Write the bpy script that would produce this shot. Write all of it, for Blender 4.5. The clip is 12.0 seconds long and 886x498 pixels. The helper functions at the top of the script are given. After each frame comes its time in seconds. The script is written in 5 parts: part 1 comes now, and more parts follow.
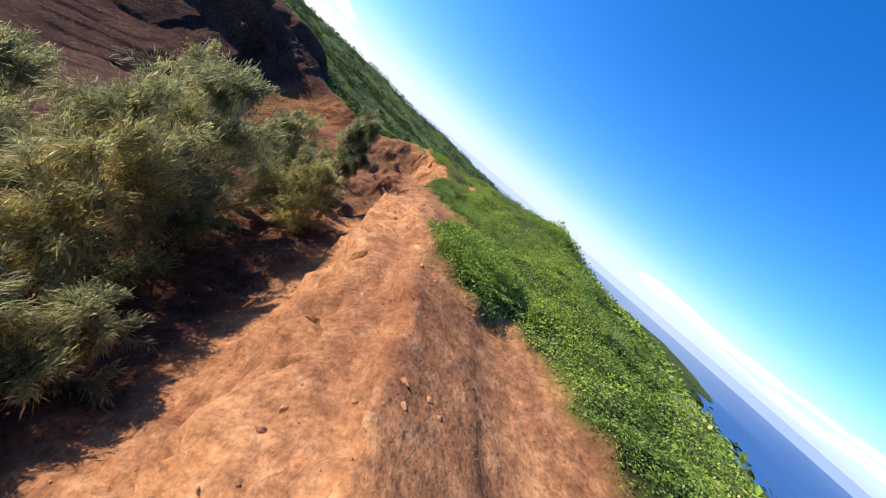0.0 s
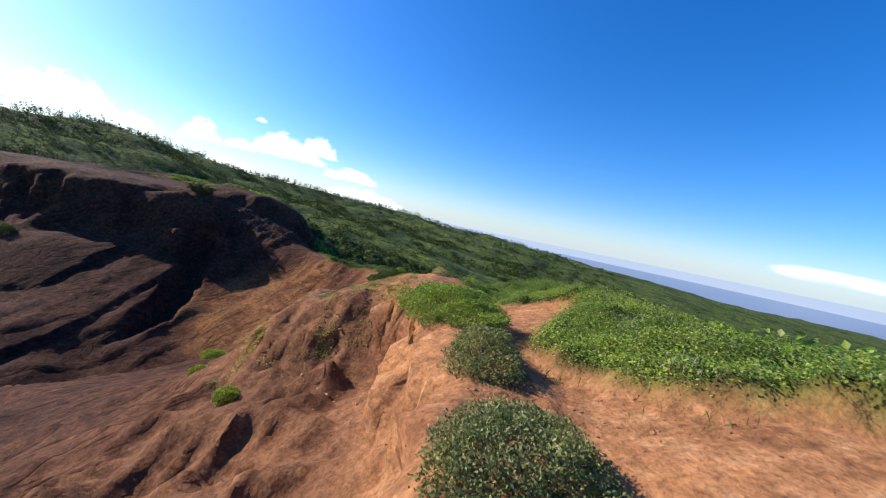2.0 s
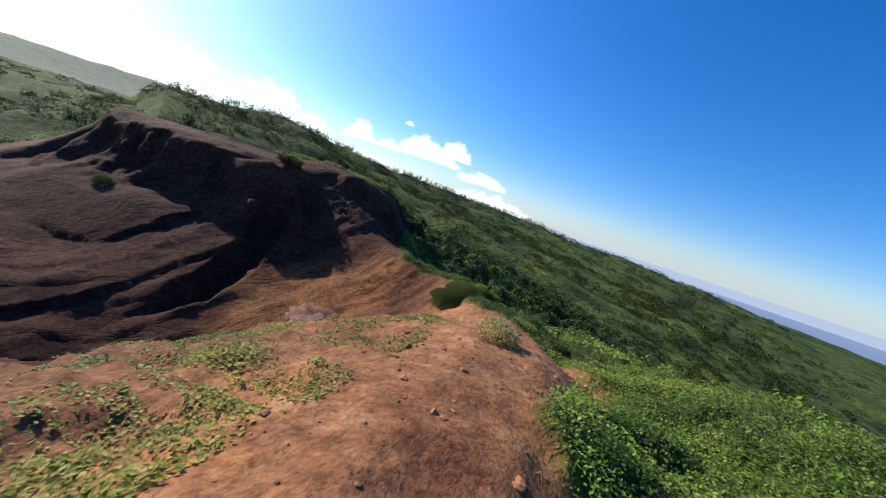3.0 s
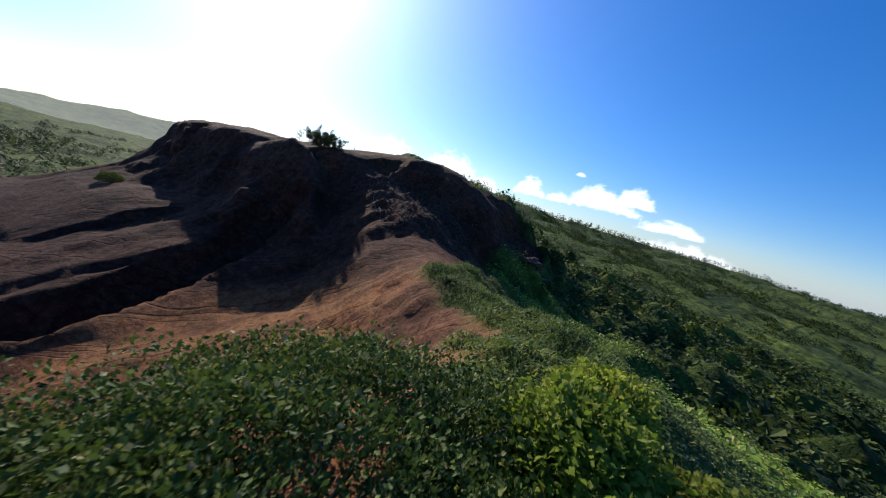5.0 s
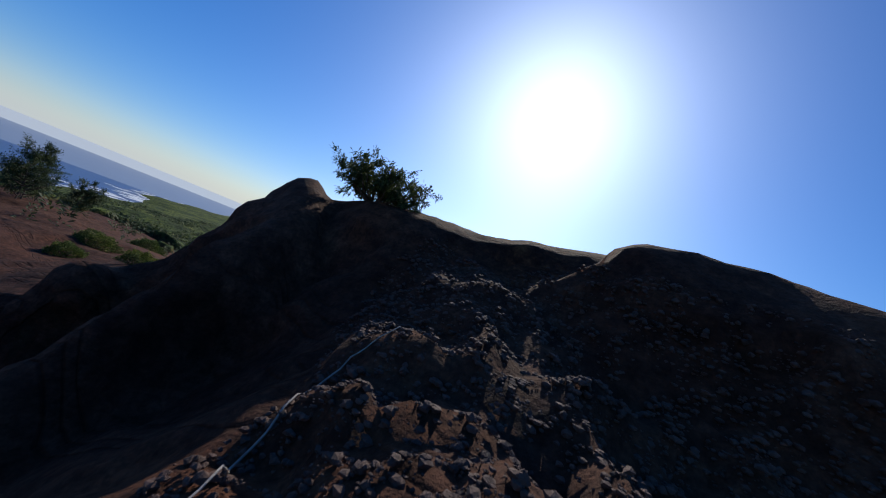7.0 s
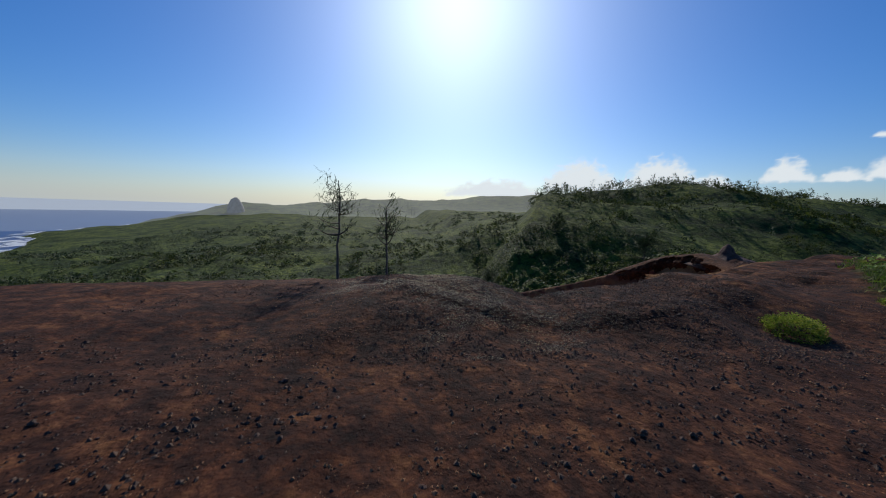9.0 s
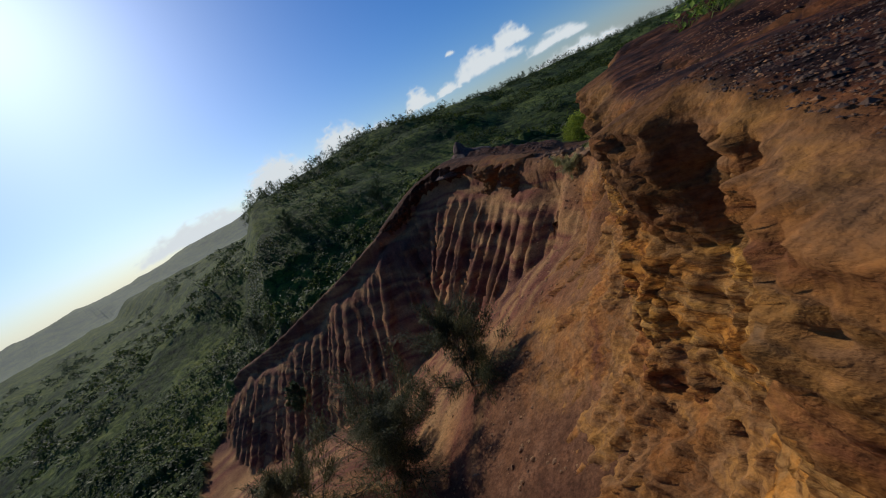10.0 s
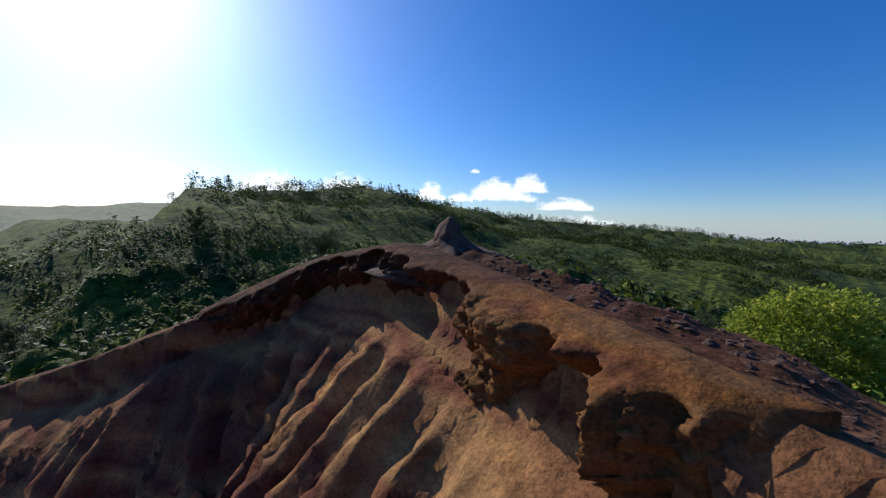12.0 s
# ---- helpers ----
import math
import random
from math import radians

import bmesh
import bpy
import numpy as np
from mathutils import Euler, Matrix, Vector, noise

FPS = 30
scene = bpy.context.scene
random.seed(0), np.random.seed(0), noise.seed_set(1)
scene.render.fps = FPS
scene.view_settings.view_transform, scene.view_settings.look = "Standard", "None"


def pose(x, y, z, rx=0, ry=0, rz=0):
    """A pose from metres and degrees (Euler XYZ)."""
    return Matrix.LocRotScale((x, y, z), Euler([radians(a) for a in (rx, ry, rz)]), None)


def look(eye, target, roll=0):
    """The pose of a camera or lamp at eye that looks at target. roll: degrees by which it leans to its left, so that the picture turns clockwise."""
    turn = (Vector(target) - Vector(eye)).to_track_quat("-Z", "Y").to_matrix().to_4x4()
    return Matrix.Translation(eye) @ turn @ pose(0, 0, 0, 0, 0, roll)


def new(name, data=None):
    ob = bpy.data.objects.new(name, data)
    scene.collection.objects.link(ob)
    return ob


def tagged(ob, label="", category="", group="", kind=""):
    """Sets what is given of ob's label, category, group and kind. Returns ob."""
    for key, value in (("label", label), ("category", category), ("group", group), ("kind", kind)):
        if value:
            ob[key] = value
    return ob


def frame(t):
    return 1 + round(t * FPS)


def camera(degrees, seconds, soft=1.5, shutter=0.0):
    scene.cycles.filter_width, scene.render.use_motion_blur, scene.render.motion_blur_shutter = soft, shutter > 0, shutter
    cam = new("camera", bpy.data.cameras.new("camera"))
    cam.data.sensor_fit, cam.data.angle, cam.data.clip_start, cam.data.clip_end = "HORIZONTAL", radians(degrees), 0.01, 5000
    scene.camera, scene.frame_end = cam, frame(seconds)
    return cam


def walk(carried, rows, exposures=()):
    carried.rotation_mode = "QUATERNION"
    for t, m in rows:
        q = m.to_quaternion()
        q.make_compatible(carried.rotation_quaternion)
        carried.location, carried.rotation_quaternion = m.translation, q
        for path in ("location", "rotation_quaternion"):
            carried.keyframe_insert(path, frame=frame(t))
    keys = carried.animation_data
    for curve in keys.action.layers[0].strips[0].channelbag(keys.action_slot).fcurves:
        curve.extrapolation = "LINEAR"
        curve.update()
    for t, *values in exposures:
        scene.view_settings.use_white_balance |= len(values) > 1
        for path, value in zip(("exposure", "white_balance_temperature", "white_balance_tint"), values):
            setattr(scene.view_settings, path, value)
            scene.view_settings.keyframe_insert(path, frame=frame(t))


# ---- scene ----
cam = camera(100.0, 12.0, soft=1.1, shutter=0.03)
PATH = [
    (0.0, pose(0.071, -0.011, 0.006, 71.67, -38.99, 1.17)),
    (0.5, pose(1.247, 4.155, 0.242, 68.39, -28.59, 12.85)),
    (1.0, pose(1.563, 8.477, 0.242, 79.99, -5.97, 1.99)),
    (1.5, pose(1.513, 13.895, 0.041, 86.63, -1.34, -0.37)),
    (2.0, pose(1.709, 19.412, -0.144, 85.46, -11.47, 7.84)),
    (2.5, pose(1.630, 24.688, -0.334, 81.06, -20.84, 22.72)),
    (3.0, pose(1.206, 29.434, -0.545, 81.48, -17.61, 27.71)),
    (3.2, pose(1.033, 31.346, -0.624, 82.42, -18.29, 31.79)),
    (4.8, pose(-2.918, 45.442, -3.750, 82.76, -13.10, 48.75)),
    (5.0, pose(-3.974, 46.931, -3.922, 82.58, -14.17, 54.28)),
    (5.5, pose(-7.170, 50.628, -4.171, 82.15, -20.13, 71.24)),
    (6.0, pose(-10.477, 53.095, -4.367, 79.92, -22.92, 83.66)),
    (6.5, pose(-14.820, 55.146, -4.071, 89.81, -20.96, 87.14)),
    (7.0, pose(-19.631, 56.695, -3.643, 95.34, -22.32, 89.94)),
    (7.2, pose(-21.423, 56.888, -3.168, 97.90, -21.92, 91.16)),
    (7.6, pose(-25.400, 57.300, -1.750, 95.75, -19.07, 90.54)),
    (8.0, pose(-30.000, 58.300, -0.550, 90.98, -12.82, 88.83)),
    (8.4, pose(-34.700, 59.400, -0.350, 86.11, -6.75, 86.63)),
    (8.8, pose(-39.425, 60.278, -0.526, 83.86, -4.06, 85.47)),
    (9.0, pose(-41.596, 60.392, -0.486, 83.58, -1.72, 83.72)),
    (9.3, pose(-44.381, 61.059, -0.752, 83.45, 11.92, 71.62)),
    (9.5, pose(-46.006, 61.719, -0.909, 80.49, 21.76, 60.35)),
    (9.7, pose(-47.507, 62.499, -1.105, 75.24, 25.98, 48.64)),
    (9.9, pose(-49.155, 63.157, -1.393, 72.70, 28.81, 41.45)),
    (10.0, pose(-49.935, 63.450, -1.474, 72.16, 26.57, 39.90)),
    (10.5, pose(-53.164, 65.208, -1.516, 64.48, 27.22, 20.66)),
    (11.0, pose(-56.206, 68.409, -2.145, 72.95, 24.03, 17.28)),
    (11.5, pose(-58.870, 72.352, -2.715, 77.54, 15.31, 26.16)),
    (12.0, pose(-60.790, 76.586, -3.123, 86.71, -1.46, 39.31)),
]
EXPOSURES = [(0.0, 0.82), (1.0, 0.8), (2.0, 0.54), (3.0, 0.34), (5.0, 0.14), (6.0, -0.16), (7.0, -0.36), (8.8, -0.65), (9.5, -0.65), (10.0, -0.76), (10.5, -0.66), (11.0, -0.1), (11.5, -0.06), (12.0, -0.1)]
walk(cam, PATH, EXPOSURES)

# ---- sky, sun ----
SUN_AZ, SUN_EL = -82.5, 30.4
world = bpy.data.worlds.new("sky")
scene.world = world
world.use_nodes = True
wn = world.node_tree.nodes
sky = wn.new("ShaderNodeTexSky")
sky.sky_type = "NISHITA"
sky.sun_disc = False
sky.sun_elevation = radians(SUN_EL)
sky.sun_rotation = radians(SUN_AZ)
sky.altitude = 50
sky.air_density = 1.0
sky.dust_density = 1.0
sky.ozone_density = 4.0
vivid = wn.new("ShaderNodeHueSaturation")
vivid.inputs["Saturation"].default_value = 1.34
tint = wn.new("ShaderNodeMix")
tint.data_type, tint.blend_type = "RGBA", "MULTIPLY"
tint.inputs["Factor"].default_value = 1.0
tint.inputs["B"].default_value = (0.78, 0.98, 1.28, 1)
world.node_tree.links.new(sky.outputs[0], vivid.inputs["Color"])
world.node_tree.links.new(vivid.outputs[0], tint.inputs["A"])
world.node_tree.links.new(tint.outputs["Result"], wn["Background"].inputs[0])
wn["Background"].inputs[1].default_value = 0.118

lamp = bpy.data.lights.new("sun", "SUN")
lamp.energy, lamp.angle, lamp.color = 5.0, radians(0.55), (1.0, 0.93, 0.82)
sun = new("sun", lamp)
sa, se = radians(SUN_AZ), radians(SUN_EL)
sun.matrix_world = look((math.sin(sa) * math.cos(se) * 50, math.cos(sa) * math.cos(se) * 50, math.sin(se) * 50), (0, 0, 0))


# ---- noise and plan helpers ----
def lattice(ix, iy, seed):
    h = (ix.astype(np.int64) * 374761393 + iy.astype(np.int64) * 668265263 + seed * 1442695041) & 0xFFFFFFFF
    h = ((h ^ (h >> 13)) * 1274126177) & 0xFFFFFFFF
    h = ((h ^ (h >> 15)) * 2246822519) & 0xFFFFFFFF
    return ((h ^ (h >> 16)) & 0xFFFFFF) / float(0xFFFFFF)


def vnoise(x, y, seed=0):
    """Smooth noise from -1 to 1."""
    x, y = np.asarray(x, float), np.asarray(y, float)
    ix, iy = np.floor(x), np.floor(y)
    fx, fy = x - ix, y - iy
    ux, uy = fx * fx * fx * (fx * (fx * 6 - 15) + 10), fy * fy * fy * (fy * (fy * 6 - 15) + 10)
    a, b = lattice(ix, iy, seed), lattice(ix + 1, iy, seed)
    c, d = lattice(ix, iy + 1, seed), lattice(ix + 1, iy + 1, seed)
    return 2 * ((a + (b - a) * ux) * (1 - uy) + (c + (d - c) * ux) * uy) - 1


def fbm(x, y, octaves=4, seed=0, gain=0.5):
    total, amp = 0, 1.0
    for k in range(octaves):
        ca, sn = math.cos(0.7 * k), math.sin(0.7 * k)
        f = 2.03 ** k
        total = total + amp * vnoise((x * ca - y * sn) * f + 17.3 * k, (x * sn + y * ca) * f - 9.1 * k, seed + k)
        amp *= gain
    return total


def ridged(x, y, octaves=4, seed=0):
    total, amp = 0, 1.0
    for k in range(octaves):
        f = 2.1 ** k
        total = total + amp * (1 - 2 * np.abs(vnoise(x * f + 5.7 * k, y * f + 3.1 * k, seed + k)))
        amp *= 0.5
    return total


def smooth(a, b, v):
    t = np.clip((v - a) / (b - a), 0, 1)
    return t * t * (3 - 2 * t)


def smax(a, b, k):
    h = np.clip(0.5 + 0.5 * (a - b) / k, 0, 1)
    return b + (a - b) * h + k * h * (1 - h)


def smin(a, b, k):
    return -smax(-a, -b, k)


def along(line, x, y):
    """Signed distance to a polyline (positive on the right of its way), the height along it and the length along it."""
    line = np.array(line, float)
    best = np.full(x.shape, 1e18)
    side, z, s = np.zeros(x.shape), np.zeros(x.shape), np.zeros(x.shape)
    run = 0.0
    for p, q in zip(line[:-1], line[1:]):
        d = q - p
        l2 = d[0] ** 2 + d[1] ** 2
        t = np.clip(((x - p[0]) * d[0] + (y - p[1]) * d[1]) / l2, 0, 1)
        rx, ry = x - p[0] - t * d[0], y - p[1] - t * d[1]
        dist = rx * rx + ry * ry
        near = dist < best
        cross = d[0] * ry - d[1] * rx
        best = np.where(near, dist, best)
        side = np.where(near, np.where(cross > 0, -1.0, 1.0), side)
        z = np.where(near, p[2] + t * d[2], z)
        s = np.where(near, run + t * math.sqrt(l2), s)
        run += math.sqrt(l2)
    return side * np.sqrt(best), z, s


def inside(poly, x, y):
    """Signed distance to a closed outline, positive inside."""
    poly = np.array(poly, float)
    best = np.full(x.shape, 1e18)
    odd = np.zeros(x.shape, bool)
    for p, q in zip(poly, np.roll(poly, -1, axis=0)):
        d = q - p
        t = np.clip(((x - p[0]) * d[0] + (y - p[1]) * d[1]) / (d @ d), 0, 1)
        best = np.minimum(best, (x - p[0] - t * d[0]) ** 2 + (y - p[1] - t * d[1]) ** 2)
        hit = (p[1] > y) != (q[1] > y)
        with np.errstate(divide="ignore", invalid="ignore"):
            odd ^= hit & (x < (q[0] - p[0]) * (y - p[1]) / (q[1] - p[1]) + p[0])
    return np.where(odd, 1, -1) * np.sqrt(best)


def profile(d, pairs):
    """Drop at a distance from a crest, from (distance, drop) pairs."""
    return np.interp(d, [p[0] for p in pairs], [p[1] for p in pairs])


# ---- plan of the land ----
TRAIL = [(1.2, -40, -3.0), (1.0, 0, -2.1), (1.1, 6, -1.85), (1.2, 12, -2.0), (1.5, 18, -2.0), (1.8, 23.6, -1.95), (0.9, 27.5, -2.0), (0.2, 31, -2.25),
         (-0.3, 35.3, -2.5), (-1.5, 41, -3.85), (-4.3, 47.3, -5.2), (-7.5, 51.2, -5.65), (-9.7, 52.9, -6.05), (-12.7, 53.7, -6.2), (-16.5, 55.6, -6.2), (-20, 57, -5.6), (-24, 57.4, -4.2), (-28, 57, -3.0)]
HILL = [(3.8, -40, -3.0), (4.5, 0, -1.9), (5.3, 8, -1.25), (6.3, 14, -0.85), (7, 19.3, -0.6), (6.6, 25, -1.2), (5.2, 32, -1.9), (4.0, 39, -3.0), (1.5, 46, -5.2)]
MESA = [(-29.0, 53.3), (-27.5, 55.2), (-26.9, 58), (-26.6, 62), (-27.5, 67), (-30, 75), (-38, 84), (-46, 83), (-51.5, 79), (-53.2, 75.8), (-52.9, 73.0), (-52.2, 70.4),
        (-50.0, 67.0), (-49.4, 65.6), (-48.8, 63.6), (-48.9, 62.2), (-52.5, 61.2), (-57.5, 59.6), (-59, 57), (-56.5, 53), (-50, 49.6), (-44.5, 47.0), (-41, 46.8), (-36, 49.8), (-32, 51.6)]
RIM = [(-52.6, 75.5, -2.9), (-54.6, 77.2, -4.6), (-57.4, 79.6, -5.0), (-60, 80.9, -4.8), (-64.5, 83.3, -4.3), (-69.5, 85.2, -3.7), (-73.2, 84.2, -4.5), (-76, 81, -6.6), (-79.5, 78.8, -8.3), (-85.5, 76, -10.6), (-92, 73.2, -13), (-102, 71, -15.6), (-114, 69, -21)]
GULLY = [(-25.0, 51.2, -8.6), (-24.0, 49.4, -10.6), (-22.9, 47.5, -12.2), (-21.4, 44, -13.2), (-20.8, 38, -13.8), (-22, 28, -15), (-28, 10, -18), (-40, -30, -24)]
# crests and ribs of the mound: a line with heights, and (distance, drop) pairs of its sides
CRESTS = [
    ([(-34.5, 50.6, -3.1), (-31.2, 51.5, -3.1), (-29.6, 52.2, -2.7), (-28.8, 52.7, -2.4), (-27.9, 53.2, -2.8), (-26.9, 53.6, -3.4), (-25.3, 53.2, -4.5), (-23.6, 53.0, -6.2)],
     [(0, 0), (0.3, 0.12), (0.8, 0.75), (1.5, 2.1), (2.2, 3.3), (4, 5), (9, 9)]),
    ([(-28.6, 50.9, -5.3), (-27.4, 50.5, -5.9), (-26.6, 50.35, -5.75), (-26.0, 50.2, -6.7)], [(0, 0), (0.35, 0.12), (0.7, 0.9), (1.2, 1.8), (3, 4), (9, 10)]),
    ([(-28.8, 60.5, -2.2), (-27.3, 60.5, -1.85), (-26.0, 60.5, -1.55), (-25.4, 61.6, -1.6), (-24.1, 62.2, -1.9), (-22.6, 62.9, -2.7), (-21.3, 63.3, -3.6), (-20.2, 63.9, -5.4)],
     [(0, 0), (0.8, 0.14), (1.6, 0.55), (2.6, 1.6), (3.6, 2.8), (5, 4.2), (8, 6.5), (16, 14)]),
    ([(-26.8, 57.9, -3.0), (-24.5, 57.9, -3.8), (-22.3, 57.8, -4.45), (-20.7, 57.6, -4.7), (-19.4, 56.6, -5.35), (-18.6, 56.1, -6.1), (-17, 55.5, -6.5)], [(0, 0), (0.8, 0.12), (1.8, 0.6), (3.2, 1.9), (5.6, 4.2), (12, 10)]),
    ([(-25.0, 60.0, -3.3), (-22.6, 60.2, -4.45), (-20.9, 60.2, -5.15), (-19.5, 60, -6.4)], [(0, 0), (0.8, 0.2), (1.8, 0.9), (3.4, 2.6), (9, 10)]),
    ([(-32.2, 51.0, -3.6), (-30.6, 49.9, -5.9), (-29.4, 49.0, -7.6)], [(0, 0), (0.4, 0.35), (1.0, 1.3), (2.5, 3.2), (9, 10)]),
    ([(-40, 43.6, -7.9), (-33, 46.4, -7.6), (-29.2, 48.6, -7.75), (-27, 47.6, -9.0), (-25.2, 46.2, -10.6)], [(0, 0), (1.2, 0.2), (2.6, 0.8), (4.5, 2.0), (8, 4.4), (14, 8.5), (30, 22)]),
]
TERRACE = [(-42, 41, -10.6), (-48, 30, -11.2), (-54, 18, -12.0), (-60, 8, -12.8), (-72, -2, -14.2), (-88, -10, -17)]
NEAR_HILL = [(-190, 95, -20), (-176, 104, -6), (-172, 112, 4), (-185, 150, 8), (-190, 190, 9), (-190, 222, 5), (-195, 262, 2), (-190, 335, 2), (-130, 440, -2), (-55, 530, -12), (50, 590, -17), (150, 610, -30), (260, 560, -50)]
FAR_HILL = [(-690, -250, -24), (-760, -225, -7), (-860, -180, -3), (-960, -140, 0), (-1010, -60, 4), (-1060, 60, 14), (-1040, 240, 28), (-980, 380, 34), (-900, 580, 40), (-760, 780, 26), (-640, 900, 10), (-480, 980, -6), (-380, 1040, -40)]
DIRT = [(2.9, -40), (2.7, 0), (3.8, 3.2), (3.45, 5.0), (2.6, 5.6), (1.6, 5.7), (1.4, 6.4), (1.6, 7.6), (1.9, 8.3), (3.1, 8.5), (3.0, 10.6), (2.3, 11.0), (1.5, 11.8), (0.7, 12.6), (0.6, 15), (0.8, 17.3), (2.0, 17.9), (3.0, 18.4), (3.6, 19.2), (5.2, 20.2), (6.3, 21.0), (5.9, 22.9), (4.2, 23.7), (3.5, 24.6), (2.7, 26.4),
        (3.4, 28), (4.6, 29.4), (4.6, 31), (3.0, 31.6), (1.3, 31.9), (1.2, 33.2), (1.9, 36.4), (0.4, 38.4), (-0.8, 40)]
DIRT += [(-3.2, 44.4), (-5.2, 47.4), (-8.0, 51.0), (-10.2, 52.7), (-12.9, 53.5), (-15.8, 57.6), (-18.2, 62), (-20.8, 68),
         (-26, 75), (-34, 70), (-40, 72), (-46, 69.5), (-49.5, 70.5), (-51.5, 74), (-52.8, 80), (-57, 83.5), (-62, 87), (-69, 91), (-75, 86.5), (-78, 81.5), (-86, 77.6), (-93, 74.6), (-103, 72.2), (-109, 68), (-96, 60), (-80, 55),
         (-68, 47), (-78, 34), (-92, 18), (-102, -2), (-98, -20), (-84, -28), (-62, -30), (-40, -30), (-26, -40)]
COAST = [(-5000, -600), (-1400, -300), (-1000, -310), (-830, -330), (-740, -350), (-640, -350), (-520, -352), (-405, -262), (-285, -205), (-200, -215), (-60, -190), (80, -140), (170, 0), (215, 150), (300, 260), (470, 420), (560, 540), (470, 610), (330, 570), (260, 640), (60, 740), (-250, 960), (-520, 1250), (-1000, 1500), (-2400, 1600), (-5200, 1700)]
VIEW = [(1.0, -3, 0), (1.5, 20, 0), (0.5, 33, 0), (-5, 48, 0), (-14, 55, 0), (-22, 57, 0), (-38, 60, 0), (-50, 63.5, 0), (-57, 70, 0), (-62, 79, 0)]


def land(x, y):
    """Height of the ground, before its fine relief."""
    z = -9.5 - 13.0 * smooth(-48, -84, x) * smooth(112, 80, y) - 2.5 * smooth(60, 30, y)
    z = z + 2.0 * fbm(x / 42, y / 42, 3, 3) * smooth(40, 120, np.hypot(x + 35, y - 50))
    shore = inside(COAST, x, y) + 12 * fbm(x / 60, y / 60, 3, 4)
    z = np.minimum(z, profile(shore, [(-60, -60), (-4, -48), (2, -43.8), (14, -41.5), (50, -38), (120, -32.5), (190, -25), (270, -16), (330, -9), (5000, 400)]))
    for line, wide, seed in ((NEAR_HILL, 95, 11), (FAR_HILL, 420, 12)):
        d, top, s = along(line, x, y)
        d = np.abs(d)
        bump = top + (1.7 if wide < 100 else 5) * fbm(x / (wide * 0.35), y / (wide * 0.35), 4, seed)
        z = smax(z, np.minimum(bump - (d / wide) ** 1.35 * 26 * (wide / 95), shore * 0.6 - 50), 6)
    # basin and gully
    d, gz, s = along(GULLY, x, y)
    cut = gz + 0.42 * np.abs(d) + 0.6 * np.minimum(np.abs(d), 1.0)
    d = d + 2.2 * fbm(x / 7, y / 7, 3, 29) * smooth(46, 40, y)
    gully = gz + 3.0 * smooth(42, 20, y) + 0.7 * smooth(50, 48.5, y) + np.where(d > 0, 1.2 * d, 0.5 * -d) + 3 * np.maximum(0, np.abs(d) - 1.0)
    z = smin(z, np.where(np.abs(d) < 40, cut, 1e3), 1.5)
    # the bare terrace beyond the basin
    d, top, s = along(TERRACE, x, y)
    z = smax(z, top - profile(np.abs(d), [(0, 0), (6, 0.3), (12, 1.2), (20, 3.2), (32, 7.5), (60, 20), (600, 400)]) + 0.5 * fbm(x / 9, y / 9, 3, 28), 2.0)
    # the trail's ridge, steep on its west side
    d, top, s = along(TRAIL, x, y)
    d = d + (0.20 * fbm(x / 2.2, y / 2.2, 3, 22) + 0.10 * ridged(x / 0.9, y / 0.9, 2, 24)) * smooth(0.3, -0.6, d)
    lip = 0.35 * smooth(9, 7, y) + 1.0 * smooth(14.5, 18, y) * smooth(29.5, 28, y)
    left = profile(-d + lip, [(-1, 0), (0, 0), (0.5, 0.12), (0.62, 0.27), (1.15, 0.55), (1.3, 0.75), (1.42, 1.6), (1.75, 2.6), (2.8, 3.3), (4.5, 4.1), (8, 5.6), (14, 7.6), (24, 10.5), (60, 26), (600, 300)])
    left = left + 0.28 * smooth(0.52, 0.68, -d + lip) * smooth(12, 9, y)
    shelf = profile(-d, [(-1, 0), (0, 0), (1.0, 0.3), (2.5, 0.95), (4.2, 1.75), (5.0, 2.3), (5.8, 3.5), (7, 4.6), (9, 5.9), (14, 7.6), (24, 10.5), (60, 26), (600, 300)])
    left = left + (shelf - left) * smooth(27.6, 31.2, y) * smooth(43, 39, y)
    slab = profile(-d, [(-1, 0), (0, 0), (0.6, 0.15), (1.5, 0.9), (3, 2.2), (5, 3.2), (8, 4.5), (12, 6.3), (24, 10.8), (60, 26), (600, 300)])
    left = left + (slab - left) * smooth(41, 45, y)
    right = profile(d, [(-1, 0), (0, 0), (1.0, 0.05), (3, 0.9), (6, 2.2), (12, 4.2), (30, 9), (80, 24), (600, 250)])
    rill = 0.10 * ridged(s / 0.55 + 0.4 * d, d / 3, 2, 25) * smooth(0.2, 1.2, -d) * smooth(6, 3, -d)
    rough = (0.34 * ridged(x / 3.1, y / 3.1, 3, 21) + 0.12 * ridged(x / 0.8, y / 0.8, 2, 23) + 0.38 * ridged(x / 1.7, y / 1.7, 2, 27) * smooth(7.5, 3.5, np.hypot(x + 2.6, (y - 25.5) * 0.8))) * smooth(1.2, 2.6, -d) * smooth(10, 5, -d) * smooth(4, 9, y) * (1 - 0.75 * smooth(29, 32, y)) * (1 - 0.8 * smooth(43, 46, y) * smooth(2, 4, -d)) + 0.25 * fbm(x / 5, y / 5, 3, 26) * smooth(5, 9, -d) + rill
    left = left - profile(lip, [(0, 0), (0.5, 0.12), (0.62, 0.27), (1.15, 0.55)])
    z = smax(z, np.where(d < 0, top - np.maximum(left, 0) + rough, top - right), 0.3)
    # the green hill beside the trail
    d, top, s = along(HILL, x, y)
    away = np.abs(d)
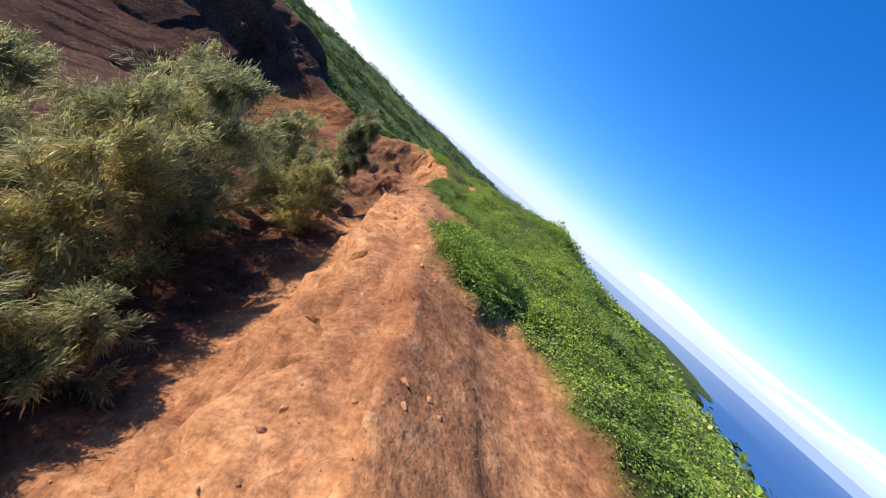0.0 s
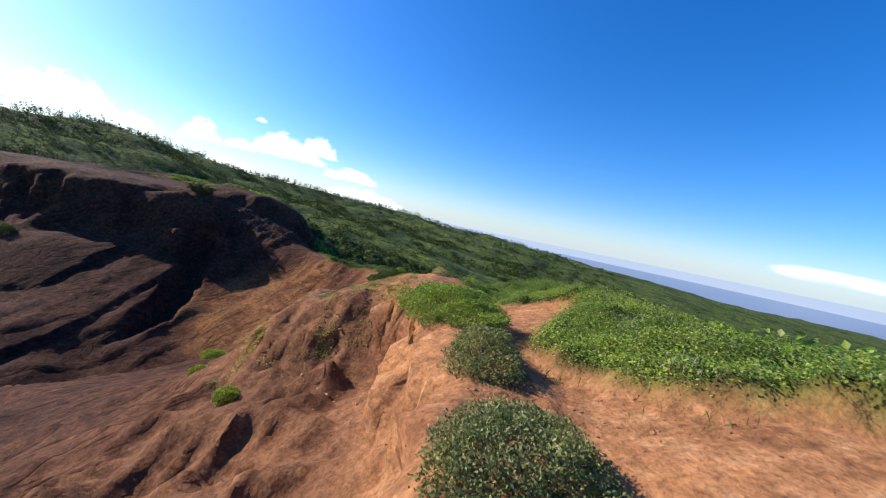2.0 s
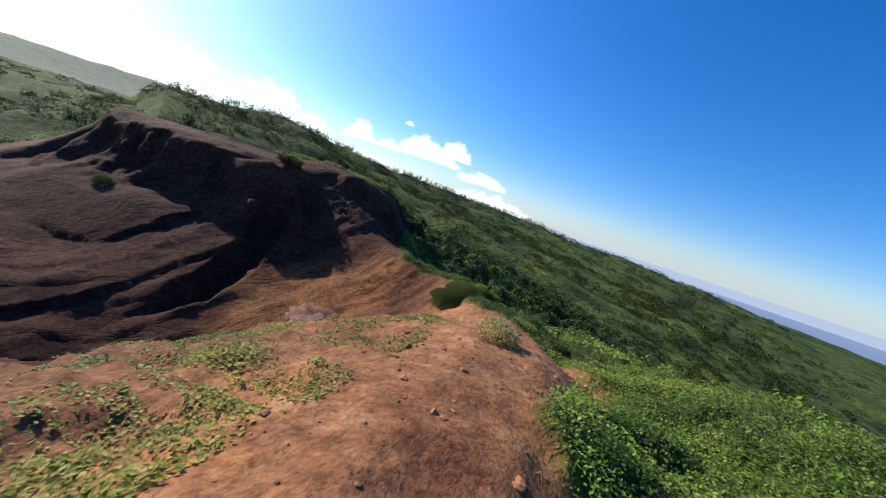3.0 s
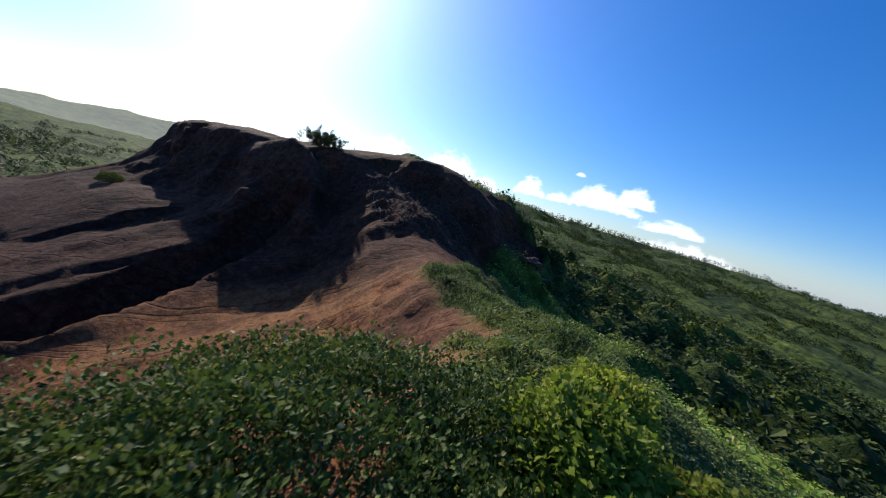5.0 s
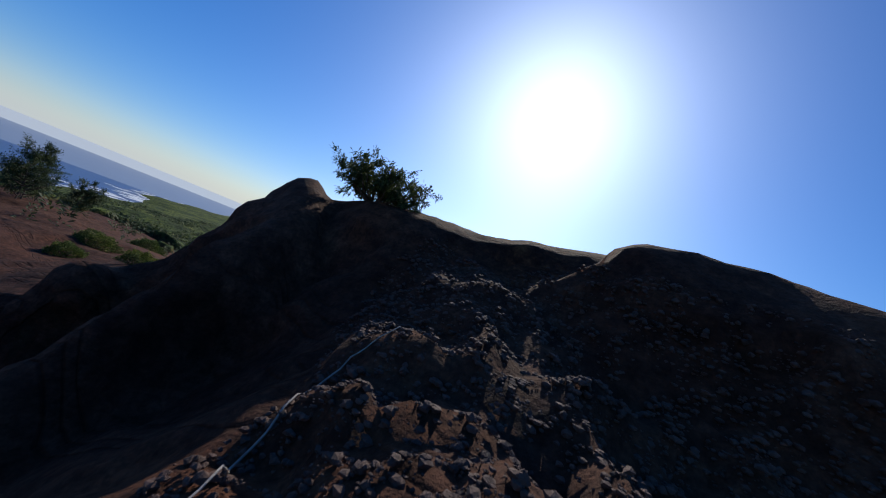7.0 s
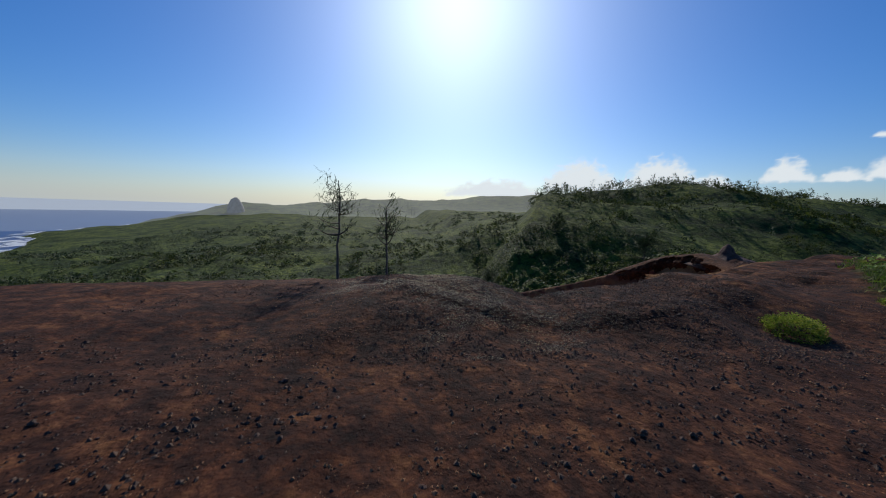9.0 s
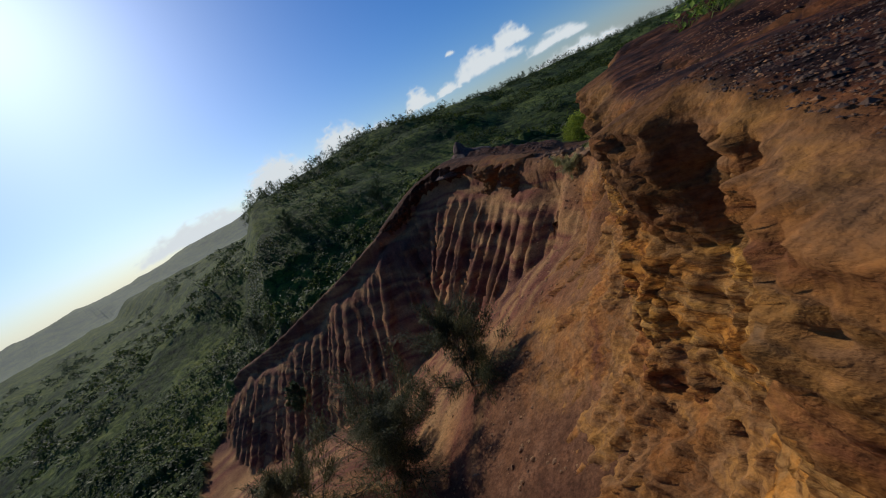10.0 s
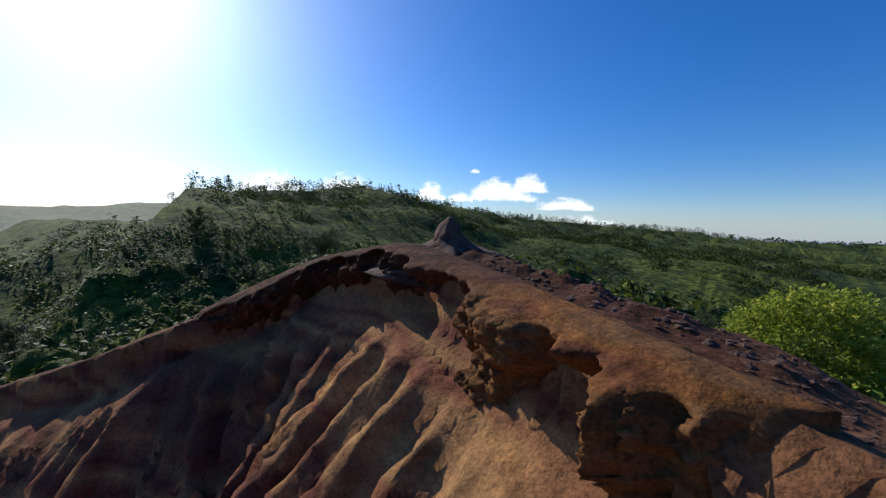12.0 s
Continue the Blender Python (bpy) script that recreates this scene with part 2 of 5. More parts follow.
    z = smax(z, top - np.where(d < 0, 0.14 * away + 0.035 * away ** 2 + 1.4 * np.maximum(0, away - 3.9), 0.10 * away + 0.012 * away ** 2), 0.3)
    # fans at the foot of the mesa, then the mesa itself
    west = smooth(-46, -48, x)
    d = inside(MESA, x, y) + (0.75 - 0.65 * west) * fbm(x / 4.5, y / 4.5, 3, 31) + (0.16 - 0.12 * west) * ridged(x / 2.2, y / 2.2, 3, 33) - 0.85 * west * smooth(60.5, 62.5, y)
    d = d + (1 - west) * (0.75 * (ridged((x + 0.5 * y) / 4.2, (y - x) / 15, 2, 37) - 0.7) + 0.16 * ridged(x / 1.7, y / 1.7, 3, 38)) * smooth(1.2, -1.5, d) * smooth(-5.5, -2.5, d)
    north = smooth(71, 84, y - 5.5 * smooth(-40, -46, x))
    top = -2.3 + 0.25 * fbm(x / 9, y / 9, 3, 32) - 4.5 * north + 0.6 * smooth(6, 1.5, np.hypot(x + 29.5, y - 60)) + 0.3 * smooth(6.5, 1, np.hypot(x + 30.5, y - 64.5)) + 0.28 * smooth(-46, -49, x) * smooth(58, 62, y) - 0.75 * smooth(3.2, 0, np.hypot(x + 29.6, y - 51.6)) + 0.2 * fbm(x / 2.6, y / 2.6, 2, 36) * smooth(4.5, 1.5, d) - 0.6 * smooth(4, 0, np.hypot(x + 43, y - 47.5))
    foot = -5.6 - 0.42 * np.maximum(0, -d - 1.0)
    foot = foot - (1 - west) * (1.4 - 0.35 * fbm(x / 8, y / 8, 2, 35) * smooth(0, -3, d)) - west * 0.12 * np.maximum(0, -d - 1.0)
    z = smax(z, np.where(d > -24, foot, -1e3), 0.8)
    top = top - 1.5 * smooth(-49.5, -59, x) * smooth(62.5, 60.5, y)
    west = west * smooth(59.5, 62.5, y)
    steep = smooth(-0.6 - 5 * north, 0.05 + 2 * north, d)
    broad = profile(d, [(-4.6 - 1, 0), (-4.6, 0.02), (-3.0, 0.24), (-1.6, 0.55), (-0.6, 0.80), (0.2, 0.94), (1.2, 1.0)])
    sheer = profile(d, [(-4.6 - 1, 0), (-4.6, 0.02), (-3.0, 0.12), (-1.6, 0.30), (-0.7, 0.58), (-0.2, 0.85), (0.2, 0.95), (1.2, 1.0)])
    broad = broad + (sheer - broad) * smooth(57, 53, y)
    wall = foot + (top - foot) * (broad + (steep - broad) * west)
    z = np.where(d > -4.6 + 4.0 * west - 5 * north, np.maximum(z, wall), z)
    worn = 0.24 * (ridged(x / 1.9, y / 1.9, 3, 39) - 0.6) + 0.2 * fbm(x / 3.1, y / 3.1, 2, 40)
    for k, (line, sides) in enumerate(CRESTS):
        d, crest, s = along(line, x, y)
        d = np.where(d > 0, 1.25 * d, -d) if k == 2 else np.abs(d)
        z = smax(z, crest - profile(d, sides) - 2.0 * np.maximum(0, d - 6) + (0.12 if k == 6 else 1.0) * worn * smooth(0.6, 1.9, d), 0.5)
    z = smin(z, gully, 0.35)
    spur = smooth(4.2, 2.2, np.hypot((x + 22.6) * 0.62, y - 58.3) + 0.8 * fbm(x / 2, y / 2, 2, 85))
    z = z + spur * smooth(-2.1, -2.8, z) * (0.17 * (ridged(x / 0.85, y / 0.85, 2, 47) - 0.6) + 0.12 * fbm(x / 0.55, y / 0.55, 2, 48))
    # the low back of the rim, up to the pinnacle
    d, crest, s = along([(-72, 86.0, -4.2), (-69.6, 86.4, -3.8), (-67.6, 86.3, -3.8), (-64.5, 85.3, -4.2), (-61, 83.6, -4.7)], x, y)
    z = smax(z, crest - profile(np.abs(d), [(0, 0), (1, 0.3), (2, 1.0), (3, 2.6), (5, 7), (600, 900)]) + 0.12 * ridged(x / 1.1, y / 1.1, 3, 46), 0.3)
    # the fluted slope below the rim
    d, top, s = along(RIM, x, y)
    wave = s * 2.5 + 1.8 * vnoise(s * 0.35, d * 0.08, 41)
    flute = 0.62 * (1 - np.abs(np.sin(wave))) + 0.35 * ridged(s / 3.2, d / 16, 2, 42) + 0.26 * ridged(s / 0.48, d / 8, 2, 43) + 0.3 * smooth(0.35, 0.8, vnoise(s / 1.3, d / 9, 45)) * smooth(2.5, 5, -d)
    south = profile(-d, [(-1, 0), (0, 0), (0.3, 0.2), (0.5, 1.5), (1.4, 1.85), (2.4, 2.5), (5.0, 5.2), (8, 8.6), (12, 12.2), (20, 18), (40, 27), (600, 200)])
    soft = profile(-d, [(-1, 0), (0, 0), (0.5, 0.22), (1.2, 0.75), (2.4, 2.1), (5.0, 5.0), (8, 8.5), (12, 12.2), (20, 18), (40, 27), (600, 200)])
    south = south + (soft - south) * smooth(-58.6, -57.4, x)
    back = profile(d, [(-1, 0), (0, 0), (3, 0.7), (8, 2.2), (20, 5), (60, 12), (600, 200)])
    z = smax(z, np.where(d < 0, top - south + 0.35 * vnoise(s / 2.3, 0 * s, 44) * smooth(0.2, 0.5, -d) - flute * smooth(0.8, 2.5, -d), top - back), 0.3)
    return z


def greenness(x, y):
    line = inside(DIRT, x, y)
    d = line + 0.45 * fbm(x / 1.6, y / 1.6, 3, 51) + 0.9 * fbm(x / 7, y / 7, 2, 52) * smooth(5, 20, np.abs(x))
    g = smooth(0.25, -0.25, d)
    hump = smooth(5.2, 4.2, np.hypot((x + 30.4) * 0.9, y - 66) + 0.6 * fbm(x, y, 2, 54)) * smooth(0.6, 1.6, inside(MESA, x, y))
    south = smooth(0.45, 0.8, fbm(x / 4, y / 4, 3, 53)) * smooth(16, 4, line) * smooth(45, 34, y) * smooth(-30, -42, x)
    return np.clip(np.maximum(np.maximum(g, south), hump), 0, 1)


def height(x, y):
    z = land(x, y)
    away = np.abs(along(VIEW, x, y)[0])
    g = greenness(x, y)
    # layered sheets of worn rock: long low ledges that follow the slope's contours
    west = smooth(-46, -49, x)
    phase = (z + 0.35 * fbm(x / 11, y / 11, 2, 64) + 0.05 * fbm(x / 3.5, y / 3.5, 2, 66) * (1 - west)) / (0.85 - 0.2 * west)
    beds = (0.42 * y - 0.9 * x) / 1.9 + 0.55 * fbm(x / 8, y / 8, 3, 68)
    phase = beds + (phase - beds) * (west > 0.5)
    ledge = phase - np.floor(phase)
    lift = (0.11 + 0.01 * west) * (0.6 + 0.4 * smooth(4, 7, np.hypot(x + 15.5, y - 47.6))) * smooth(-0.5, 0.3, vnoise(x / 7, y / 7, 67)) * np.maximum(west, smooth(-6.2, -7.2, z))
    z = z + (1 - g) * lift * (smooth(0.0, 0.13, ledge) - ledge) * smooth(-3.6, -5.4, z) * smooth(150, 80, away) * smooth(-4, -7, x)
    joint = smooth(0.88, 0.985, 1 - np.abs(vnoise((0.5 * x + 0.86 * y) / 1.3 + 0.5 * vnoise(x / 1.5, y / 1.5, 58), (0.86 * x - 0.5 * y) / 7, 59)))
    z = z - (1 - g) * west * 0.13 * joint * smooth(-4.5, -5.8, z) * smooth(14, 9, away)
    z = z + 0.06 * fbm(x / 0.9, y / 0.9, 3, 61) * (0.5 + g) + (1 - g) * 0.013 * ridged(x / 0.42, y / 0.42, 2, 60) * smooth(12, 6, away) + g * (0.22 * fbm(x / 2.3, y / 2.3, 2, 62) + 0.12)
    canopy = np.abs(fbm(x / 2.6, y / 2.6, 2, 63))
    z = z + g * smooth(8, 22, away) * smooth(75, 40, away) * (1.1 * canopy + 0.9 * smooth(0.25, 0.7, vnoise(x / 3.4, y / 3.4, 70))) + g * smooth(50, 110, away) * (1.0 + 2.6 * np.abs(fbm(x / 34, y / 34, 2, 65)))
    z = z + g * smooth(9, 6, away) * 0.20 * np.abs(fbm(x / 0.75, y / 0.75, 2, 69))
    return z


# ---- materials ----
def material(name):
    m = bpy.data.materials.new(name)
    m.use_nodes = True
    return m, m.node_tree.nodes, m.node_tree.links, m.node_tree.nodes["Principled BSDF"]


def ramp(nodes, stops):
    r = nodes.new("ShaderNodeValToRGB")
    while len(r.color_ramp.elements) > 1:
        r.color_ramp.elements.remove(r.color_ramp.elements[-1])
    r.color_ramp.elements[0].position, r.color_ramp.elements[0].color = stops[0][0], (*stops[0][1], 1)
    for pos, col in stops[1:]:
        r.color_ramp.elements.new(pos).color = (*col, 1)
    return r


def noise_node(nodes, links, scale, detail=4, rough=0.55, vector=None):
    n = nodes.new("ShaderNodeTexNoise")
    n.inputs["Scale"].default_value, n.inputs["Detail"].default_value, n.inputs["Roughness"].default_value = scale, detail, rough
    if vector is not None:
        links.new(vector, n.inputs["Vector"])
    return n


def blend(nodes, links, fac, a, b, kind="MIX"):
    m = nodes.new("ShaderNodeMix")
    m.data_type, m.blend_type = "RGBA", kind
    for sock, v in ((m.inputs["Factor"], fac), (m.inputs["A"], a), (m.inputs["B"], b)):
        if hasattr(v, "is_linked"):
            links.new(v, sock)
        elif isinstance(v, tuple):
            sock.default_value = (*v, 1)
        else:
            sock.default_value = v
    return m.outputs["Result"]


def ground_material():
    m, n, l, p = material("red_earth_and_grass")
    geo = n.new("ShaderNodeNewGeometry").outputs["Position"]

    def zone(key):
        a = n.new("ShaderNodeAttribute")
        a.attribute_name = key
        return a.outputs["Fac"]

    big, fine = noise_node(n, l, 0.35, 5, 0.6, geo), noise_node(n, l, 3.2, 7, 0.68, geo)
    grain = noise_node(n, l, 16.0, 5, 0.66, geo)
    tone = ramp(n, [(0.3, (0.42, 0.36, 0.37)), (0.52, (0.74, 0.74, 0.75)), (0.75, (0.92, 0.86, 0.76))])
    l.new(big.outputs["Fac"], tone.inputs["Fac"])
    speck = ramp(n, [(0.3, (0.6, 0.57, 0.55)), (0.5, (0.98, 0.98, 0.98)), (0.7, (1.32, 1.26, 1.18))])
    l.new(grain.outputs["Fac"], speck.inputs["Fac"])
    # orange trail earth
    orange = ramp(n, [(0.28, (0.235, 0.105, 0.05)), (0.43, (0.35, 0.155, 0.068)), (0.56, (0.44, 0.205, 0.092)), (0.72, (0.54, 0.30, 0.155))])
    l.new(fine.outputs["Fac"], orange.inputs["Fac"])
    # brown and purple earth of the basin
    brown = ramp(n, [(0.28, (0.038, 0.017, 0.012)), (0.45, (0.082, 0.036, 0.022)), (0.58, (0.13, 0.057, 0.034)), (0.78, (0.21, 0.10, 0.06))])
    l.new(fine.outputs["Fac"], brown.inputs["Fac"])
    earth = blend(n, l, zone("trail"), brown.outputs["Color"], orange.outputs["Color"])
    # layered ochre of the cliffs
    stretch = n.new("ShaderNodeMapping")
    stretch.inputs["Scale"].default_value = (0.4, 0.4, 2.3)
    l.new(geo, stretch.inputs["Vector"])
    layer = noise_node(n, l, 1.0, 7, 0.62, stretch.outputs["Vector"])
    cliff = ramp(n, [(0.3, (0.075, 0.032, 0.02)), (0.37, (0.31, 0.098, 0.024)), (0.45, (0.59, 0.25, 0.045)), (0.53, (0.41, 0.22, 0.078)), (0.6, (0.64, 0.31, 0.06)), (0.68, (0.43, 0.265, 0.11)), (0.8, (0.61, 0.33, 0.098))])
    l.new(layer.outputs["Fac"], cliff.inputs["Fac"])
    earth = blend(n, l, zone("ochre"), earth, cliff.outputs["Color"])
    # banded badland slope
    band = n.new("ShaderNodeMapping")
    band.inputs["Scale"].default_value = (0.07, 0.07, 0.55)
    l.new(geo, band.inputs["Vector"])
    stripe = noise_node(n, l, 1.0, 2, 0.45, band.outputs["Vector"])
    bands = ramp(n, [(0.36, (0.18, 0.075, 0.048)), (0.43, (0.37, 0.19, 0.082)), (0.48, (0.21, 0.076, 0.048)), (0.54, (0.43, 0.24, 0.10)), (0.60, (0.22, 0.078, 0.048)), (0.68, (0.46, 0.25, 0.105))])
    l.new(stripe.outputs["Fac"], bands.inputs["Fac"])
    earth = blend(n, l, zone("banded"), earth, bands.outputs["Color"])
    stones = ramp(n, [(0.32, (0.014, 0.007, 0.005)), (0.45, (0.046, 0.018, 0.011)), (0.55, (0.11, 0.038, 0.016)), (0.68, (0.25, 0.105, 0.038))])
    l.new(fine.outputs["Fac"], stones.inputs["Fac"])
    earth = blend(n, l, zone("gravel"), earth, stones.outputs["Color"])
    earth = blend(n, l, 1.0, earth, tone.outputs["Color"], "MULTIPLY")
    earth = blend(n, l, 1.0, earth, speck.outputs["Color"], "MULTIPLY")
    blotch = ramp(n, [(0.34, (0.42, 0.40, 0.40)), (0.46, (0.92, 0.92, 0.92)), (0.56, (1.08, 1.06, 1.04)), (0.68, (1.5, 1.45, 1.4))])
    l.new(noise_node(n, l, 5.0, 6, 0.64, geo).outputs["Fac"], blotch.inputs["Fac"])
    earth = blend(n, l, 0.45, earth, blotch.outputs["Color"], "MULTIPLY")
    # dark seams along the beds: crevice shade painted in, with iron stain
    seam_map = n.new("ShaderNodeMapping")
    seam_map.inputs["Scale"].default_value = (1.0, 1.0, 4.5)
    l.new(geo, seam_map.inputs["Vector"])
    seam = ramp(n, [(0.455, (1, 1, 1)), (0.492, (0.42, 0.36, 0.33)), (0.508, (0.42, 0.36, 0.33)), (0.545, (1, 1, 1))])
    l.new(noise_node(n, l, 1.1, 6, 0.62, seam_map.outputs["Vector"]).outputs["Fac"], seam.inputs["Fac"])
    layered = n.new("ShaderNodeMath")
    layered.operation = "MULTIPLY_ADD"
    layered.use_clamp = True
    l.new(zone("bedded"), layered.inputs[0])
    layered.inputs[1].default_value = 0.4
    l.new(zone("ochre"), layered.inputs[2])
    earth = blend(n, l, layered.outputs[0], earth, blend(n, l, 1.0, earth, seam.outputs["Color"], "MULTIPLY"))
    herb_n, tuft = noise_node(n, l, 0.55, 6, 0.72, geo), noise_node(n, l, 0.06, 4, 0.6, geo)
    herb = ramp(n, [(0.33, (0.012, 0.020, 0.007)), (0.44, (0.03, 0.047, 0.011)), (0.56, (0.08, 0.105, 0.02)), (0.70, (0.15, 0.15, 0.045))])
    l.new(herb_n.outputs["Fac"], herb.inputs["Fac"])
    wide = ramp(n, [(0.36, (0.42, 0.5, 0.48)), (0.46, (0.85, 0.9, 0.85)), (0.54, (1.2, 1.18, 0.92)), (0.64, (1.5, 1.38, 1.05))])
    l.new(tuft.outputs["Fac"], wide.inputs["Fac"])
    herbs = blend(n, l, 1.0, herb.outputs["Color"], wide.outputs["Color"], "MULTIPLY")
    p.inputs["Roughness"].default_value = 0.95
    p.inputs["Specular IOR Level"].default_value = 0.12
    bump = n.new("ShaderNodeBump")
    bump.inputs["Strength"].default_value, bump.inputs["Distance"].default_value = 1.0, 0.09
    rough = noise_node(n, l, 3.0, 7, 0.62, geo)
    l.new(rough.outputs["Fac"], bump.inputs["Height"])
    # long joints that run along the worn sheets of rock
    turned = n.new("ShaderNodeMapping")
    turned.inputs["Rotation"].default_value = (0, 0, -1.134)
    l.new(geo, turned.inputs["Vector"])
    strip = n.new("ShaderNodeMapping")
    strip.inputs["Scale"].default_value = (0.11, 0.55, 0.3)
    l.new(turned.outputs["Vector"], strip.inputs["Vector"])
    joints = noise_node(n, l, 1.0, 2.6, 0.42, strip.outputs["Vector"])
    gap = ramp(n, [(0.0, (1, 1, 1)), (0.435, (1, 1, 1)), (0.445, (0, 0, 0)), (0.452, (1, 1, 1)), (0.502, (0.9, 0.9, 0.9)), (0.51, (0, 0, 0)), (0.517, (0.8, 0.8, 0.8)), (0.562, (0.8, 0.8, 0.8)), (0.57, (0, 0, 0)), (0.577, (0.6, 0.6, 0.6))])
    l.new(joints.outputs["Fac"], gap.inputs["Fac"])
    line = ramp(n, [(0.0, (1, 1, 1)), (0.40, (1.0, 0.92, 0.88)), (0.438, (0.75, 0.66, 0.66)), (0.445, (0.42, 0.35, 0.34)), (0.455, (1, 1, 1)), (0.495, (0.72, 0.66, 0.68)), (0.51, (0.38, 0.32, 0.31)), (0.52, (1.05, 1, 0.95)), (0.555, (0.8, 0.74, 0.74)), (0.57, (0.45, 0.38, 0.37)), (0.58, (0.95, 0.9, 0.88)), (0.66, (0.6, 0.54, 0.58))])
    l.new(joints.outputs["Fac"], line.inputs["Fac"])
    earth = blend(n, l, zone("bedded"), earth, blend(n, l, 1.0, earth, line.outputs["Color"], "MULTIPLY"))
    l.new(blend(n, l, zone("green"), earth, herbs), p.inputs["Base Color"])
    cut = n.new("ShaderNodeBump")
    cut.inputs["Distance"].default_value = 0.045
    l.new(zone("bedded"), cut.inputs["Strength"])
    l.new(gap.outputs["Color"], cut.inputs["Height"])
    l.new(bump.outputs["Normal"], cut.inputs["Normal"])
    pit = n.new("ShaderNodeBump")
    pit.inputs["Strength"].default_value, pit.inputs["Distance"].default_value = 0.9, 0.014
    l.new(noise_node(n, l, 14.0, 5, 0.62, geo).outputs["Fac"], pit.inputs["Height"])
    l.new(cut.outputs["Normal"], pit.inputs["Normal"])
    beds = n.new("ShaderNodeMapping")
    beds.inputs["Scale"].default_value = (1.6, 1.6, 11.0)
    l.new(geo, beds.inputs["Vector"])
    bedding = n.new("ShaderNodeBump")
    bedding.inputs["Distance"].default_value = 0.06
    l.new(layered.outputs[0], bedding.inputs["Strength"])
    l.new(noise_node(n, l, 1.0, 7, 0.7, beds.outputs["Vector"]).outputs["Fac"], bedding.inputs["Height"])
    l.new(pit.outputs["Normal"], bedding.inputs["Normal"])
    tufts = n.new("ShaderNodeBump")
    tufts.inputs["Distance"].default_value = 0.9
    l.new(zone("green"), tufts.inputs["Strength"])
    l.new(noise_node(n, l, 0.5, 6, 0.65, geo).outputs["Fac"], tufts.inputs["Height"])
    l.new(bedding.outputs["Normal"], tufts.inputs["Normal"])
    l.new(tufts.outputs["Normal"], p.inputs["Normal"])
    return m


def leaf_material(name, stops, through_light=0.25):
    m, n, l, p = material(name)
    geo = n.new("ShaderNodeNewGeometry")
    r = ramp(n, stops)
    l.new(geo.outputs["Random Per Island"], r.inputs["Fac"])
    spot = noise_node(n, l, 0.35, 6, 0.7, geo.outputs["Position"])
    shade = ramp(n, [(0.33, (0.62, 0.5, 0.5)), (0.40, (0.5, 0.6, 0.55)), (0.5, (0.92, 0.95, 0.9)), (0.62, (1.25, 1.14, 0.85))])
    l.new(spot.outputs["Fac"], shade.inputs["Fac"])
    col = blend(n, l, 1.0, r.outputs["Color"], shade.outputs["Color"], "MULTIPLY")
    l.new(col, p.inputs["Base Color"])
    p.inputs["Roughness"].default_value = 0.65
    p.inputs["Specular IOR Level"].default_value = 0.18
    t = n.new("ShaderNodeBsdfTranslucent")
    l.new(col, t.inputs["Color"])
    mix = n.new("ShaderNodeMixShader")
    mix.inputs["Fac"].default_value = through_light
    l.new(p.outputs[0], mix.inputs[1])
    l.new(t.outputs[0], mix.inputs[2])
    l.new(mix.outputs[0], n["Material Output"].inputs["Surface"])
    return m


def plain_material(name, dark, light, scale=4.0, roughness=0.8, bump_depth=0.02):
    m, n, l, p = material(name)
    geo = n.new("ShaderNodeNewGeometry").outputs["Position"]
    a = noise_node(n, l, scale, 6, 0.65, geo)
    r = ramp(n, [(0.3, dark), (0.7, light)])
    l.new(a.outputs["Fac"], r.inputs["Fac"])
    l.new(r.outputs["Color"], p.inputs["Base Color"])
    p.inputs["Roughness"].default_value = roughness
    b = n.new("ShaderNodeBump")
    b.inputs["Strength"].default_value, b.inputs["Distance"].default_value = 0.8, bump_depth
    l.new(noise_node(n, l, scale * 4, 8, 0.7, geo).outputs["Fac"], b.inputs["Height"])
    l.new(b.outputs["Normal"], p.inputs["Normal"])
    return m


GROUND = ground_material()
LEAF = leaf_material("shrub_leaves", [(0.0, (0.09, 0.15, 0.022)), (0.4, (0.18, 0.275, 0.036)), (0.75, (0.28, 0.37, 0.052)), (0.94, (0.40, 0.41, 0.11)), (1.0, (0.42, 0.36, 0.20))], 0.26)
MID_LEAF = leaf_material("ridge_leaves", [(0.0, (0.032, 0.055, 0.012)), (0.4, (0.07, 0.11, 0.02)), (0.8, (0.135, 0.175, 0.034)), (0.95, (0.25, 0.26, 0.08)), (1.0, (0.32, 0.26, 0.15))], 0.25)
FAR_LEAF = leaf_material("far_brush", [(0.0, (0.02, 0.034, 0.009)), (0.5, (0.052, 0.075, 0.015)), (0.85, (0.11, 0.14, 0.026)), (1.0, (0.18, 0.175, 0.06))], 0.28)
SEA = plain_material("sea_water", (0.010, 0.05, 0.17), (0.018, 0.075, 0.22), 0.02, 0.4, 0.4)
SEA.node_tree.nodes["Principled BSDF"].inputs["Specular IOR Level"].default_value = 0.2


# ---- ground ----
def spaced(stretches, reach):
    """Coordinates: (from, to, step) stretches in a row, then ever wider steps out to the horizon."""
    mid = np.concatenate([np.arange(a, b - step * 0.5, step) for a, b, step in stretches])
    out, d, s = [], 0.0, stretches[-1][2]
    while d < reach:
        s *= 1.065
        d += s
        out.append(d)
    out = np.array(out)
    return np.concatenate([stretches[0][0] - out[::-1], mid, stretches[-1][1] + out - out[0]])


def sheet(name, gx, gy, z, mat, attrs=()):
    ny, nx = z.shape
    verts = np.stack([gx, gy, z], -1).reshape(-1, 3)
    i = np.arange(ny * nx).reshape(ny, nx)
    quads = np.stack([i[:-1, :-1], i[:-1, 1:], i[1:, 1:], i[1:, :-1]], -1).reshape(-1, 4)
    return mesh_object(name, verts, quads, mat, attrs)


